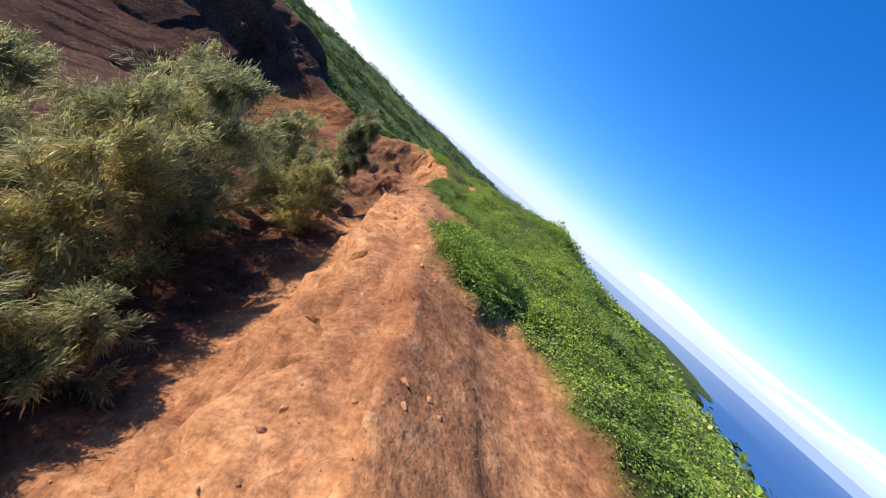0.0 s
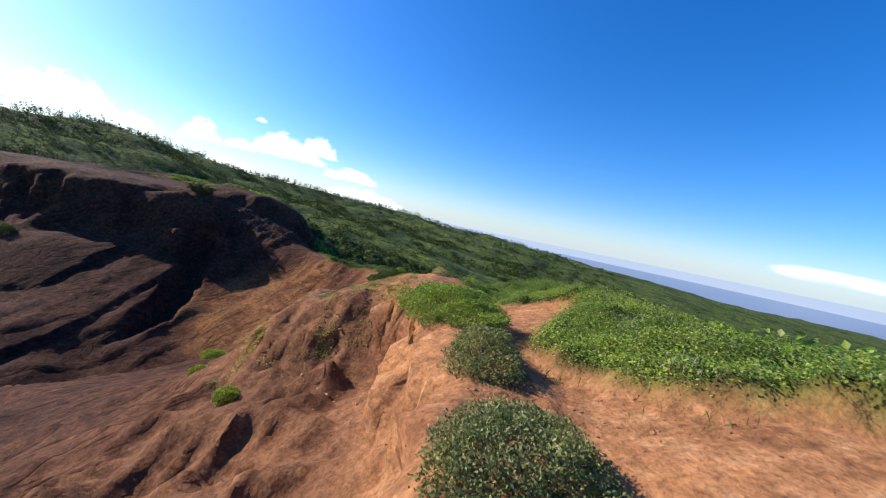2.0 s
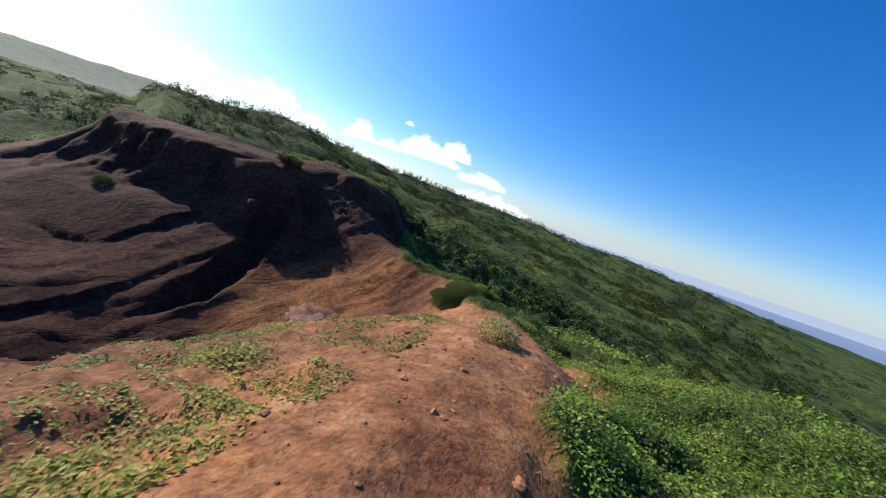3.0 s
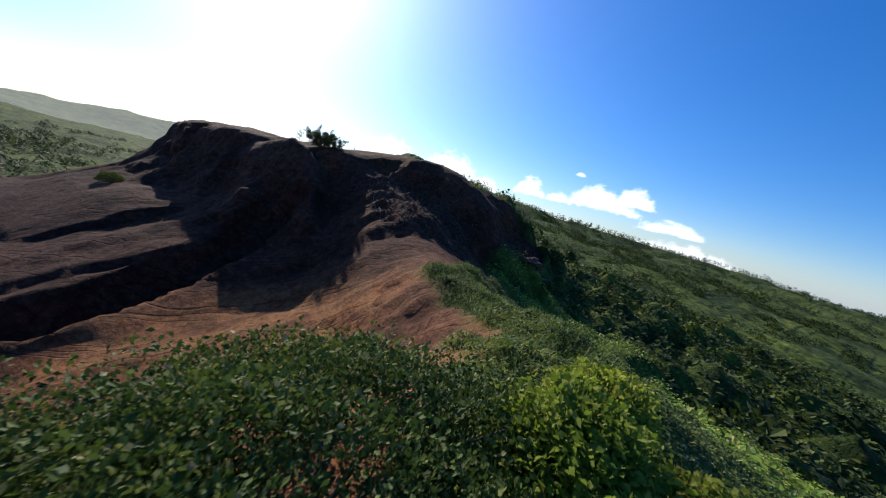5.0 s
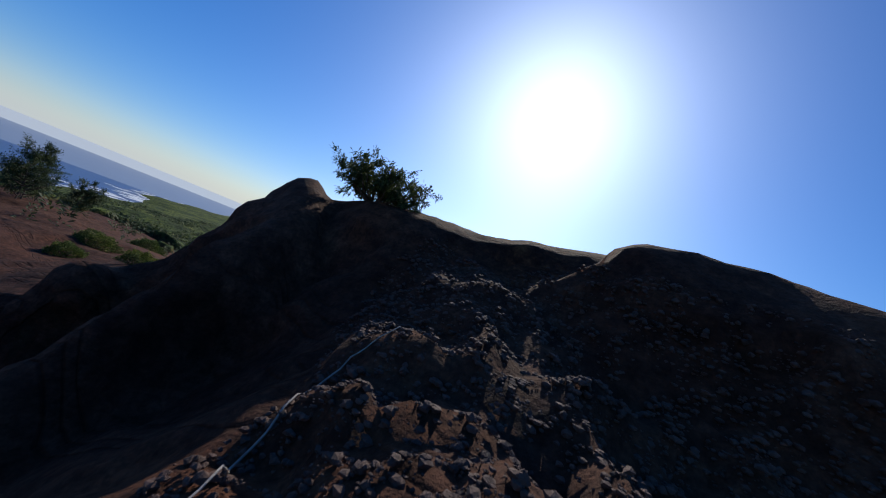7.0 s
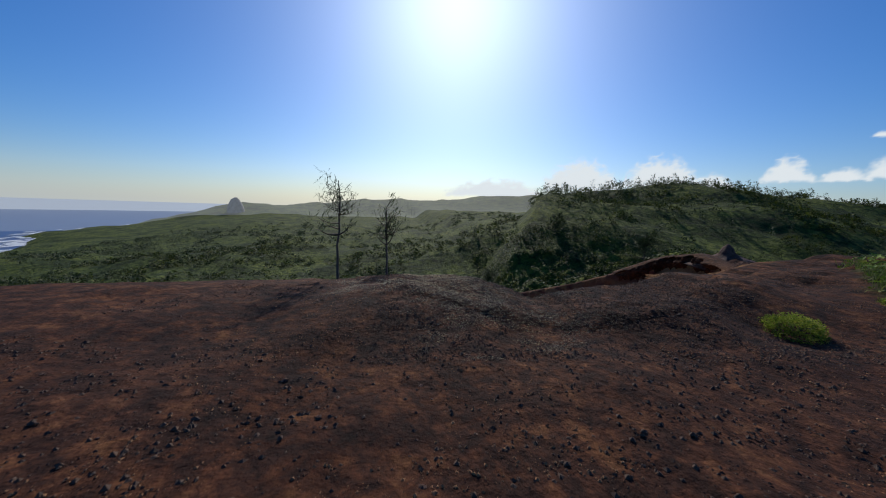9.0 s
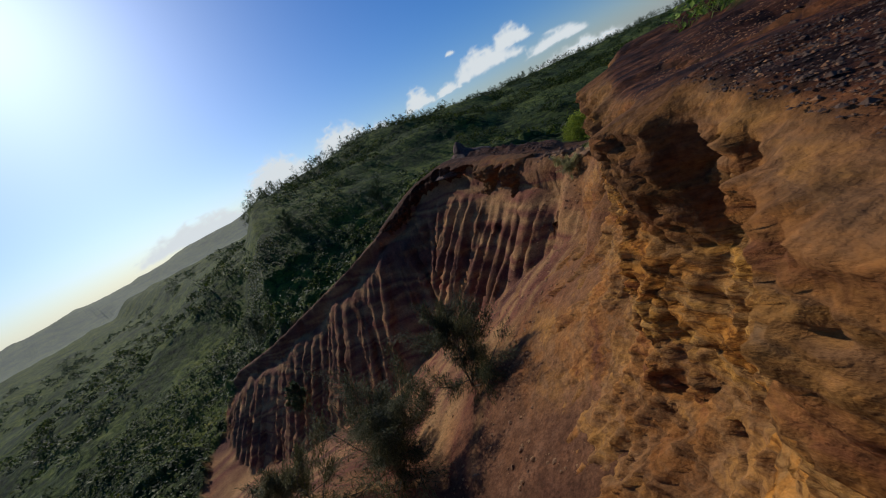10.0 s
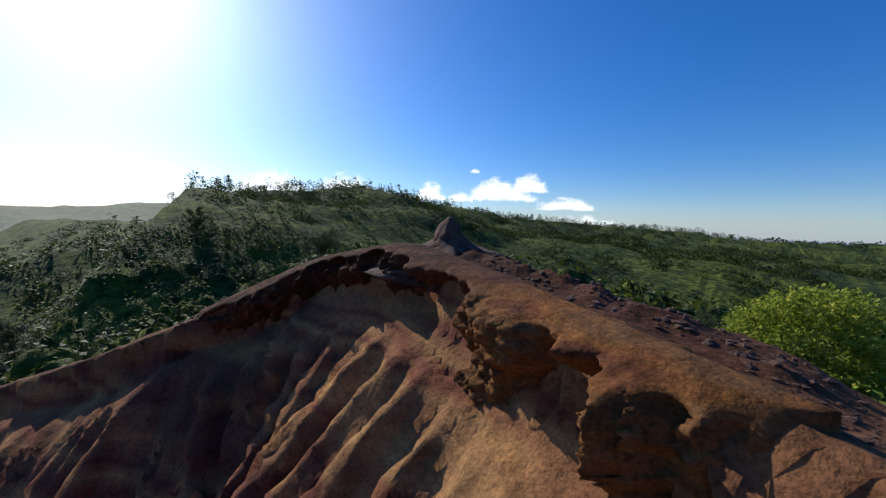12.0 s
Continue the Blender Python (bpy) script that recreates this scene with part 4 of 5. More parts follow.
# ---- leafy bushes ----
def bush(x, y, wide, tall, seed, label, mat, count=2600, leaf=0.085, name="bush", deep=None, group=""):
    r = np.random.RandomState(seed)
    z0 = floor_at(x, y) - 0.05
    ob = thing(name, x, y, z0, label, "bush", group)
    deep = deep or wide
    for k in range(7):
        a = r.uniform(0, 6.28)
        e = np.array([math.cos(a) * wide * 0.3, math.sin(a) * deep * 0.3, tall * r.uniform(0.5, 0.8)])
        part("stem", *tube([np.array([0, 0, -0.05]), e * 0.5 + np.array([0, 0, 0.06]), e], [0.018, 0.012, 0.005], 4), BARK, ob)
    u = r.normal(0, 1, (int(count * 2.6), 3))
    u[:, 2] = np.abs(u[:, 2])
    u /= np.linalg.norm(u, axis=1)[:, None]
    count, leaf = int(count * 2.6), leaf * 0.62
    rad = r.uniform(0.4, 1.0, count) ** 0.4 * (1 + 0.22 * lumps(u, 2.4, seed) + 0.10 * lumps(u, 6, seed + 3))
    c = u * rad[:, None] * np.array([wide / 2, deep / 2, tall])
    a = r.uniform(0, 6.28, count)
    tilt = r.uniform(-0.3, 1.0, count)
    d = np.stack([np.cos(a) * np.cos(tilt), np.sin(a) * np.cos(tilt), np.sin(tilt)], 1) + 0.5 * u
    d /= np.linalg.norm(d, axis=1)[:, None]
    side = np.cross(d, r.normal(0, 1, (count, 3)))
    side /= np.linalg.norm(side, axis=1)[:, None] + 1e-9
    sz = (leaf * r.uniform(0.6, 1.35, count))[:, None]
    v = np.stack([c, c + d * sz * 0.6 + side * sz * 0.3, c + d * sz - np.array([0, 0, 0.1]) * sz, c + d * sz * 0.6 - side * sz * 0.3], 1).reshape(-1, 3)
    part("foliage", v, np.arange(count * 4).reshape(count, 4), mat, ob, smooth_faces=False)
    return ob


bush(2.1, 7.0, 2.2, 0.42, 201, "dense green leafy bush beside the dirt trail", LEAF, 14000, 0.056, deep=2.6, group="bushes on the trail")
DUSTY_LEAF = leaf_material("dusty_leaves", [(0.0, (0.09, 0.12, 0.035)), (0.6, (0.21, 0.23, 0.08)), (1.0, (0.36, 0.33, 0.17))], 0.3)
bush(2.3, 22.2, 1.5, 0.45, 202, "dusty green bush at the trail's bend", DUSTY_LEAF, 7000, 0.055, deep=1.8, group="bushes on the trail")
bush(2.0, 24.6, 1.1, 0.5, 213, "grey-green dusty bush beside the bare earth", DUSTY_LEAF, 5000, 0.055, deep=1.7, group="bushes on the trail")
for k, (x, y, w, h) in enumerate([(6.0, 12.4, 1.4, 0.4), (6.4, 15.2, 1.2, 0.5), (7.0, 17.8, 1.6, 0.5), (7.2, 20.6, 1.3, 0.45), (6.9, 23.2, 1.5, 0.4), (4.6, 10.2, 1.0, 0.3)]):
    bush(x, y, w, h, 250 + k, "rounded green bush on the hill's crest", LEAF, int(3000 * w), 0.07, group="bushes on the hill")
bush(1.25, 27.3, 2.3, 0.55, 203, "broad green leafy bush beside the dirt trail", LEAF, 14000, 0.062, deep=2.9, group="bushes on the trail")
bush(0.1, 39.8, 1.6, 0.4, 204, "dark green bush on the ridge", MID_LEAF, 5200, 0.08, deep=2.4, group="bushes on the trail")
bush(-0.1, 35.2, 0.7, 0.35, 205, "small half-dry bush on bare earth", NEEDLE, 900, 0.06, group="bushes on the trail")
bush(-5.3, 47.6, 2.2, 0.75, 206, "dark green leafy bush on the ridge's crest", MID_LEAF, 16000, 0.055, deep=2.8, group="bushes on the ridge")
for k, (x, y, w, h) in enumerate([(-4.8, 48.7, 1.0, 0.6), (-4.3, 49.2, 1.2, 0.6), (-5.2, 49.6, 0.9, 0.5)]):
    bush(x, y, w, h, 260 + k, "yellow-green leafy bush on the ridge's crest", BRIGHT_LEAF, 4200, 0.075, group="bushes on the ridge")
bush(-5.5, 46.55, 2.0, 0.9, 214, "dark green leafy bush on the ridge's west edge", MID_LEAF, 14000, 0.055, group="bushes on the ridge")
bush(-59.6, 87.9, 2.9, 2.0, 208, "bright yellow-green bush behind the rim", BRIGHT_LEAF, 5200, 0.16, deep=2.8, group="bushes behind the rim")
bush(-55.6, 88.2, 1.6, 0.9, 209, "bright green low bush behind the rim", BRIGHT_LEAF, 2200, 0.12, group="bushes behind the rim")
bush(-6.2, 47.5, 1.7, 0.55, 212, "dark green leafy bush leaning over the ridge", MID_LEAF, 9000, 0.055, group="bushes on the ridge")
bush(-57.0, 80.5, 0.8, 0.3, 211, "small brown-green bush on the ochre rim", MID_LEAF, 1500, 0.06)
for k, (x, y, w, h) in enumerate([(-47.4, 71.0, 2.0, 0.35), (-45.4, 72.2, 2.0, 0.35)]):
    bush(x, y, w, h, 270 + k, "yellow-green mat of leaves at the plateau's edge", BRIGHT_LEAF, 5000, 0.09, group="bushes on the plateau")
bush(-47.1, 67.1, 0.9, 0.35, 210, "small yellow-green bush on gravel", BRIGHT_LEAF, 1500, 0.06, group="bushes on the plateau")
for k, (x, y, w, h) in enumerate([(-6.9, 30.5, 0.7, 0.3), (-9.5, 35, 0.8, 0.3), (-11.5, 37.5, 1.3, 0.35), (-14.5, 41, 1.1, 0.4), (-4.0, 27.9, 0.7, 0.3), (-36, 44, 1.6, 0.6), (-44, 33, 2.2, 0.9), (-49, 30, 3.2, 1.1), (-52, 34, 2.5, 0.9), (-58, 27, 3.4, 1.2), (-41, 27, 2.0, 0.7)]):
    bush(x, y, w, h, 220 + k, "low yellow-green bush on bare red earth", BRIGHT_LEAF if k < 5 else MID_LEAF, int(500 + 900 * w), 0.06 + 0.03 * w, group="bushes on bare earth")


# ---- rocks ----
def cells(p, seed):
    """Distances to the nearest two scattered seeds and a random value of the nearest one, for points of a body."""
    base = np.floor(p)
    f1, f2, pick = np.full(len(p), 9.0), np.full(len(p), 9.0), np.zeros(len(p))
    for k in range(27):
        c = base + np.array([k % 3 - 1, k // 3 % 3 - 1, k // 9 - 1])
        ix, iy = c[:, 0] + 131 * c[:, 2], c[:, 1] + 57 * c[:, 2]
        q = c + np.stack([lattice(ix, iy, seed), lattice(ix, iy, seed + 1), lattice(ix, iy, seed + 2)], 1)
        d = np.linalg.norm(p - q, axis=1)
        near = d < f1
        f2 = np.where(near, f1, np.minimum(f2, d))
        pick = np.where(near, lattice(ix, iy, seed + 3), pick)
        f1 = np.where(near, d, f1)
    return f1, f2, pick


def solid(p, octaves, seed):
    """Noise over three axes."""
    return (fbm(p[:, 0] + 0.37 * p[:, 2], p[:, 1] - 0.29 * p[:, 2], octaves, seed) + fbm(p[:, 2] * 1.1 + 0.2 * p[:, 0], p[:, 0] - p[:, 1], octaves, seed + 9)) * 0.55


def ridge3(p, seed):
    """Sharp-creased noise over three axes."""
    return 0.6 - np.abs(solid(p, 2, seed)) - 0.5 * np.abs(solid(p * 2.3, 2, seed + 3))


LEDGE_TOP = np.full((250, 400), -99.0)


def level(x, y):
    """The top of the ground or of the cliff's edge, whichever lies higher."""
    i, j = np.clip(((x + 60) / 0.08).astype(int), 0, 249), np.clip(((y - 55) / 0.08).astype(int), 0, 399)
    return np.maximum(height(x, y), LEDGE_TOP[i, j])


def rock_face(name, line, outline, step, lump, seed, zones, label, end=1.0, tops=None, recesses=(), fade=0.0):
    """A weathered scarp: a crest line with heights, and (drop, out) pairs from the back of its top to its buried foot."""
    line = np.array(line, float)
    seg = np.concatenate([[0], np.cumsum(np.hypot(np.diff(line[:, 0]), np.diff(line[:, 1])))])
    ns = int(seg[-1] / step)
    s = np.linspace(0, seg[-1], ns)
    k = max(3, int(1.0 / step))
    wide = np.pad(np.stack([np.interp(s, seg, line[:, j]) for j in range(3)], 1), ((k, k), (0, 0)), "edge")
    crest = np.stack([np.convolve(wide[:, j], np.ones(2 * k + 1) / (2 * k + 1), "valid") for j in range(3)], 1)
    way = np.gradient(crest[:, :2], axis=0)
    way /= np.linalg.norm(way, axis=1)[:, None]
    out = np.stack([way[:, 1], -way[:, 0]], 1)
    prof = np.array(outline, float)
    run = np.concatenate([[0], np.cumsum(np.hypot(np.diff(prof[:, 0]), np.diff(prof[:, 1])))])
    nv = int(run[-1] / step)
    v = np.linspace(0, run[-1], nv)
    drop, reach = np.interp(v, run, prof[:, 0]), np.interp(v, run, prof[:, 1])
    taper = np.clip(np.minimum(s, seg[-1] - s) / end, 0, 1) ** 0.6
    S = s[:, None] + 0 * v[None]
    big = 0.38 * fbm(S / 3.3, 0 * S + drop[None] / 6, 2, seed) + 0.26 * ridged(S / 1.1, drop[None] / 7 + 0 * S, 3, seed + 1)
    push = reach[None] * (taper * (1 - fade * smooth(0.5, 0.8, s / seg[-1])))[:, None] + lump * big * smooth(0, 0.25, drop)[None] - 0.35 * (1 - taper[:, None])
    x, y = crest[:, 0, None] + out[:, 0, None] * push, crest[:, 1, None] + out[:, 1, None] * push
    z = crest[:, 2, None] - drop[None]
    if tops is not None:
        rear = tops(crest[:, 0] - 1.8 * out[:, 0], crest[:, 1] - 1.8 * out[:, 1])[:, None]
        z = z + (rear - 0.02 - crest[:, 2, None]) * smooth(3.0, 0.5, drop)[None]
        hug = smooth(-0.95, -1.45, reach)[None]
        z = np.where(drop[None] <= 0.001, z + (tops(x, y) + 0.03 - 0.10 * smooth(-1.9, -2.5, reach)[None] - z) * hug, z)
    p = np.stack([x, y, z], -1).reshape(-1, 3)
    # blocks, ledges, holes
    f1, f2, pick = cells(p * np.array([1.1, 1.1, 1.5]) + 0.35 * np.stack([solid(p * 0.8, 2, seed + 2)] * 3, 1), seed)
    g1, g2, pick2 = cells(p * np.array([2.6, 2.6, 3.6]) + seed, seed + 30)
    bed = p[:, 2] + 0.12 * solid(p * 0.5, 2, seed + 4)
    strata = 0.6 * fbm(bed * 3.0, (p[:, 0] + p[:, 1]) * 0.10, 2, seed + 5) + 0.4 * np.abs(vnoise(bed * 9.0, (p[:, 0] + p[:, 1]) * 0.35, seed + 11)) + 0.25 * vnoise(bed * 19.0, (p[:, 0] + p[:, 1]) * 0.8, seed + 12)
    pick3 = cells(p * np.array([5.5, 5.5, 8.5]) + seed, seed + 60)[2]
    broken = smooth(-0.2, 0.6, solid(p * 0.7, 2, seed + 13))
    relief = (0.10 + 0.12 * broken) * (pick - 0.5) - 0.07 * smooth(0.05, 0.0, f2 - f1) + 0.14 * (pick2 - 0.5) * broken - 0.07 * smooth(0.07, 0, g2 - g1) * broken + 0.07 * (pick3 - 0.5) + 0.07 * strata + 0.08 * solid(p * 1.3, 2, seed + 6) + 0.06 * ridge3(p * np.array([3.4, 3.4, 5.0]), seed + 15)
    relief = relief - 0.28 * smooth(0.93, 0.97, pick2) * smooth(0.5, 0.3, g1)
    for mid, half, lo, hi in recesses:
        away = np.abs(S - mid + 0.12 * vnoise(drop[None] * 2.0 + 0 * S, 0 * S, seed + 14)).reshape(-1)
        relief = relief - 0.75 * smooth(half, half * 0.4, away) * np.repeat((smooth(lo - 0.15, lo + 0.2, drop) * smooth(hi + 0.3, hi - 0.2, drop))[None], ns, 0).reshape(-1)
    relief = relief * lump * np.repeat(np.ones(ns)[:, None] * smooth(-0.02, 0.35, drop)[None], 1, 0).reshape(-1)
    o = np.repeat(out, nv, 0)
    p[:, :2] += o * relief[:, None]
    p[:, 2] += 0.25 * relief + 0.012 * solid(p * 3, 2, seed + 8)
    i = np.arange(ns * nv).reshape(ns, nv)
    f = np.stack([i[:-1, :-1], i[:-1, 1:], i[1:, 1:], i[1:, :-1]], -1).reshape(-1, 4)
    D = np.repeat(drop[None], ns, 0).reshape(-1)
    if tops is not None:
        flat = p[D < 0.06]
        np.maximum.at(LEDGE_TOP, (((flat[:, 0] + 60) / 0.08).astype(int), ((flat[:, 1] - 55) / 0.08).astype(int)), flat[:, 2])
    ob = mesh_object(name, p, f[:, ::-1], GROUND, zones(S.reshape(-1) / seg[-1], D + 0.3 * solid(p * 1.2, 2, seed + 7), D))
    return tagged(ob, label, "cliff", kind="structure")


def cliff_zones(u, drop, flat):
    red = smooth(1.7, 1.2, drop)
    low = smooth(2.3, 3.0, drop)
    return (("ochre", 1 - 0.66 * red - 0.5 * low), ("trail", 0.1 * red + 0.45 * low), ("gravel", smooth(0.12, 0.0, flat)), ("banded", 0 * u), ("green", 0 * u))


def rim_zones(u, drop, flat):
    return (("ochre", 0.06 + 0.24 * smooth(0.64, 0.8, u)), ("trail", 0 * u), ("gravel", 0.5 * smooth(0.72, 0.55, u)), ("banded", 0 * u), ("green", 0 * u))


rock_face("cliff", [(x, y, -2.36) for x, y in ((-53.5, 60.9), (-50.8, 61.5), (-48.8, 62.5), (-49.1, 64.0), (-49.6, 65.4), (-50.35, 67.0), (-51.4, 68.8), (-52.4, 71.3), (-52.9, 73.4), (-53.2, 75.6), (-51.8, 78.6), (-48.5, 81))][::-1],
          [(0.0, -2.5), (0.0, -1.2), (0.0, -0.12), (0.05, 0.0), (0.5, 0.05), (0.95, 0.0), (1.3, -0.02), (2.2, 0.22), (3.0, 0.5), (3.6, 0.9), (4.2, 1.7), (5.4, 3.6)], 0.042, 1.0, 610, cliff_zones, "layered ochre cliff with a red-brown upper band", tops=height, recesses=((10.9, 0.22, 0.35, 1.4), (12.6, 0.18, 0.3, 1.2), (8.6, 0.22, 1.6, 2.1), (13.2, 0.25, 2.4, 2.8), (14.8, 0.2, 1.9, 2.3)))
rock_face("rim_scarp", RIM[3:8][::-1], [(0.15, -1.2), (-0.12, -0.3), (-0.1, 0.35), (0.12, 0.85), (0.55, 1.05), (0.95, 0.85), (1.25, 0.5), (1.6, 0.35), (2.0, 0.5), (2.8, 0.9)], 0.06, 1.5, 640, rim_zones, "dark jutting rock scarp along the rim", fade=0.2, recesses=((11.2, 1.4, 0.3, 1.7), (15.9, 0.85, 0.25, 1.7)))


def rock(x, y, size, seed, label, mat, z=None, name="rock", layered=0.35, group="", turn=0.0):
    """An angular, broken rock."""
    r = np.random.RandomState(seed)
    v, f = BALL if max(size) > 0.5 else SMALL_BALL
    p = v.copy()
    for k in range(9):
        a = r.normal(0, 1, 3)
        a /= np.linalg.norm(a)
        over = p @ a - r.uniform(0.45, 0.8)
        p = p - np.where(over > 0, over, 0)[:, None] * a
    p = p * (1 + 0.32 * lumps(v + seed, 1.4, seed)[:, None] + 0.2 * lumps(v + seed, 4.2, seed + 2)[:, None])
    p[:, :2] *= (1 + layered * 0.4 * fbm(p[:, 2] * 6 + seed, p[:, 2] * 0, 3, seed + 5))[:, None]
    p = p * np.array(size) * 0.72
    ca, sn = math.cos(turn), math.sin(turn)
    p = np.stack([p[:, 0] * ca - p[:, 1] * sn, p[:, 0] * sn + p[:, 1] * ca, p[:, 2]], 1)
    ob = mesh_object(name, p, f, mat)
    ob.location = (x, y, (floor_at(x, y) - size[2] * (0.12 if max(size) > 0.5 else 0.0)) if z is None else z)
    return tagged(ob, label, "rock", group)


# the small pinnacle behind the rim
pin_v, pin_f = BALL
h = (pin_v[:, 2] + 1) / 2
ring = np.hypot(pin_v[:, 0], pin_v[:, 1]) + 1e-6
wide = np.interp(h, [0, 0.2, 0.42, 0.52, 0.62, 0.8, 0.93, 1.0], [2.9, 2.2, 1.3, 0.75, 0.55, 0.36, 0.2, 0.03]) * (1 + 0.3 * lumps(pin_v, 2.4, 9) + 0.16 * lumps(pin_v, 6, 10))
pin = np.stack([pin_v[:, 0] / ring * wide * smooth(0, 0.2, ring), pin_v[:, 1] / ring * wide * smooth(0, 0.2, ring), -0.9 + 1.95 * h + 0.05 * lumps(pin_v, 5, 12)], 1)
pinnacle = mesh_object("rock_pinnacle", pin, pin_f, DARK_ROCK)
pinnacle.location = (-68.6, 86.5, -3.8)
tagged(pinnacle, "small dark conical rock pinnacle on the ridge", "rock")
for k, (x, y, a, b, c) in enumerate([(-5.9, 37.6, 1.6, 1.0, 0.8), (-6.6, 38.9, 1.4, 1.1, 0.7), (-5.2, 36.6, 1.2, 0.8, 0.6), (-7.2, 40.2, 1.3, 0.9, 0.7)]):
    rock(x, y, (a, b, c), 340 + k, "rough red-brown rock breaking out of the slope", ROCK, group="rocks on the ridge", turn=k * 1.3)
for k, (x, y, a, b, c) in enumerate([(-19.8, 66.4, 1.6, 1.2, 0.9), (-20.6, 67.4, 1.3, 1.1, 0.8), (-18.9, 65.4, 1.0, 0.9, 0.6)]):
    rock(x, y, (a, b, c), 370 + k, "dark layered rock above the green slope", DARK_ROCK, group="rocks above the slope", layered=0.9, turn=k)
for k, (x, y, a, b, c) in enumerate([(-56.6, 78.9, 0.5, 0.4, 0.3), (-55.9, 78.2, 0.45, 0.4, 0.3), (-57.7, 79.8, 0.5, 0.4, 0.3), (-58.3, 80.4, 0.6, 0.4, 0.35), (-55.2, 77.6, 0.4, 0.35, 0.25), (-58.9, 80.6, 0.35, 0.3, 0.25), (-56.2, 78.3, 0.3, 0.3, 0.2), (-57.2, 79.0, 0.35, 0.25, 0.2)]):
    rock(x, y, (a, b, c), 380 + k, "ochre layered rock on the cliff's slope", OCHRE_ROCK, group="ochre rocks", layered=0.9, turn=k * 0.8)
r = np.random.RandomState(41)
for k in range(26):
    x, y = r.uniform(-49, -33), r.uniform(54, 69)
    if float(inside(MESA, np.array([x]), np.array([y]))[0]) > 0.5:
        a = r.uniform(0.03, 0.07)
        rock(x, y, (a, a * 0.8, a * 0.5), 400 + k, "dark brown clod on the gravel plateau", DARK_ROCK, name="stone", group="clods on the plateau", turn=k)


# ---- gravel, straw, grass ----
CHIP = (np.array([[1, 0, 0], [-1, 0, 0], [0, 0.8, 0], [0, -0.8, 0], [0, 0, 0.6], [0, 0, -0.6]], float), np.array([[0, 2, 4], [2, 1, 4], [1, 3, 4], [3, 0, 4]]))


def pebbles(name, box, count, lo, hi, seed, keep, mat, label):
    x, y, r = scatter(count, box, seed)
    ok = keep(x, y)
    x, y = x[ok], y[ok]
    n = len(x)
    v, f = CHIP if hi < 0.05 else (TINY_BALL[0] * np.array([1, 0.85, 0.6]), TINY_BALL[1])
    s = (lo + (hi - lo) * r.uniform(0, 1, n) ** 3)[:, None, None]
    a = r.uniform(0, 6.28, n)
    p = v[None] * r.uniform(0.62, 1.25, (n, len(v), 1))
    p = np.stack([p[..., 0] * np.cos(a)[:, None] - p[..., 1] * np.sin(a)[:, None], p[..., 0] * np.sin(a)[:, None] + p[..., 1] * np.cos(a)[:, None], p[..., 2]], -1) * s
    p = p + np.stack([x, y, level(x, y)], 1)[:, None, :]
    ff = (f[None] + (np.arange(n) * len(v))[:, None, None]).reshape(-1, 3)
    return tagged(mesh_object(name, p.reshape(-1, 3), ff, mat, smooth_faces=False), label, "gravel", kind="stuff")


def bare_top(x, y):
    """The bare gravel top, out to the cliff's edge."""
    return (inside(MESA, x, y) > 0.1) | (level(x, y) > height(x, y) + 0.2)


pebbles("gravel", (-46.5, -31, 52, 72), 30000, 0.006, 0.036, 51, bare_top, STONE, "dark brown gravel strewn over the plateau")
pebbles("gravel_clods", (-50, -39, 55, 70), 22000, 0.012, 0.042, 59, lambda x, y: bare_top(x, y) & (fbm(x / 1.1, y / 1.1, 3, 99) > 0.0), STONE, "dark brown clods lying thick on the plateau")
pebbles("fine_gravel", (-51.5, -45.8, 60.0, 67.5), 52000, 0.005, 0.024, 57, bare_top, STONE, "fine dark brown gravel near the plateau's edge")
pebbles("ochre_flakes", (-51.5, -40, 58, 72), 40000, 0.006, 0.026, 56, lambda x, y: bare_top(x, y) & (fbm(x / 1.4, y / 1.4, 3, 90) > -0.15), FLAKE, "ochre stone flakes strewn over the plateau")
pebbles("rubble", (-29, -16, 53, 64), 70000, 0.010, 0.06, 53, lambda x, y: (np.hypot((x + 22.6) * 0.62, y - 58.3) + 0.8 * fbm(x / 2, y / 2, 2, 85) < 3.1) & (height(x, y) < -2.4), RUBBLE, "dark purple-grey rubble lying on the spur's slope")
pebbles("slope_rubble", (-62, -50, 64, 80), 7000, 0.012, 0.07, 54, lambda x, y: (inside(MESA, x, y) < -1.2) & (fbm(x / 1.8, y / 1.8, 3, 86) > 0.1), OCHRE_ROCK, "small ochre stones on the slope below the cliff")
pebbles("rim_rubble", (-76, -54, 76, 90), 16000, 0.015, 0.11, 55, lambda x, y: (np.abs(along(RIM, x, y)[0] - 1.2) < 1.4) & (fbm(x / 1.5, y / 1.5, 3, 89) > -0.1), DARK_ROCK, "broken dark stones on the rim")
pebbles("trail_pebbles", (-3, 5, 0, 40), 5000, 0.006, 0.03, 52, lambda x, y: greenness(x, y) < 0.2, ROCK, "small red stones on the dirt trail")


pebbles("trail_clods", (-2.5, 4.5, 0, 40), 2600, 0.012, 0.075, 58, lambda x, y: (greenness(x, y) < 0.2) & (fbm(x / 0.9, y / 0.9, 3, 97) > 0.05), EARTH_CLOD, "crumbling orange clods on the dirt trail")


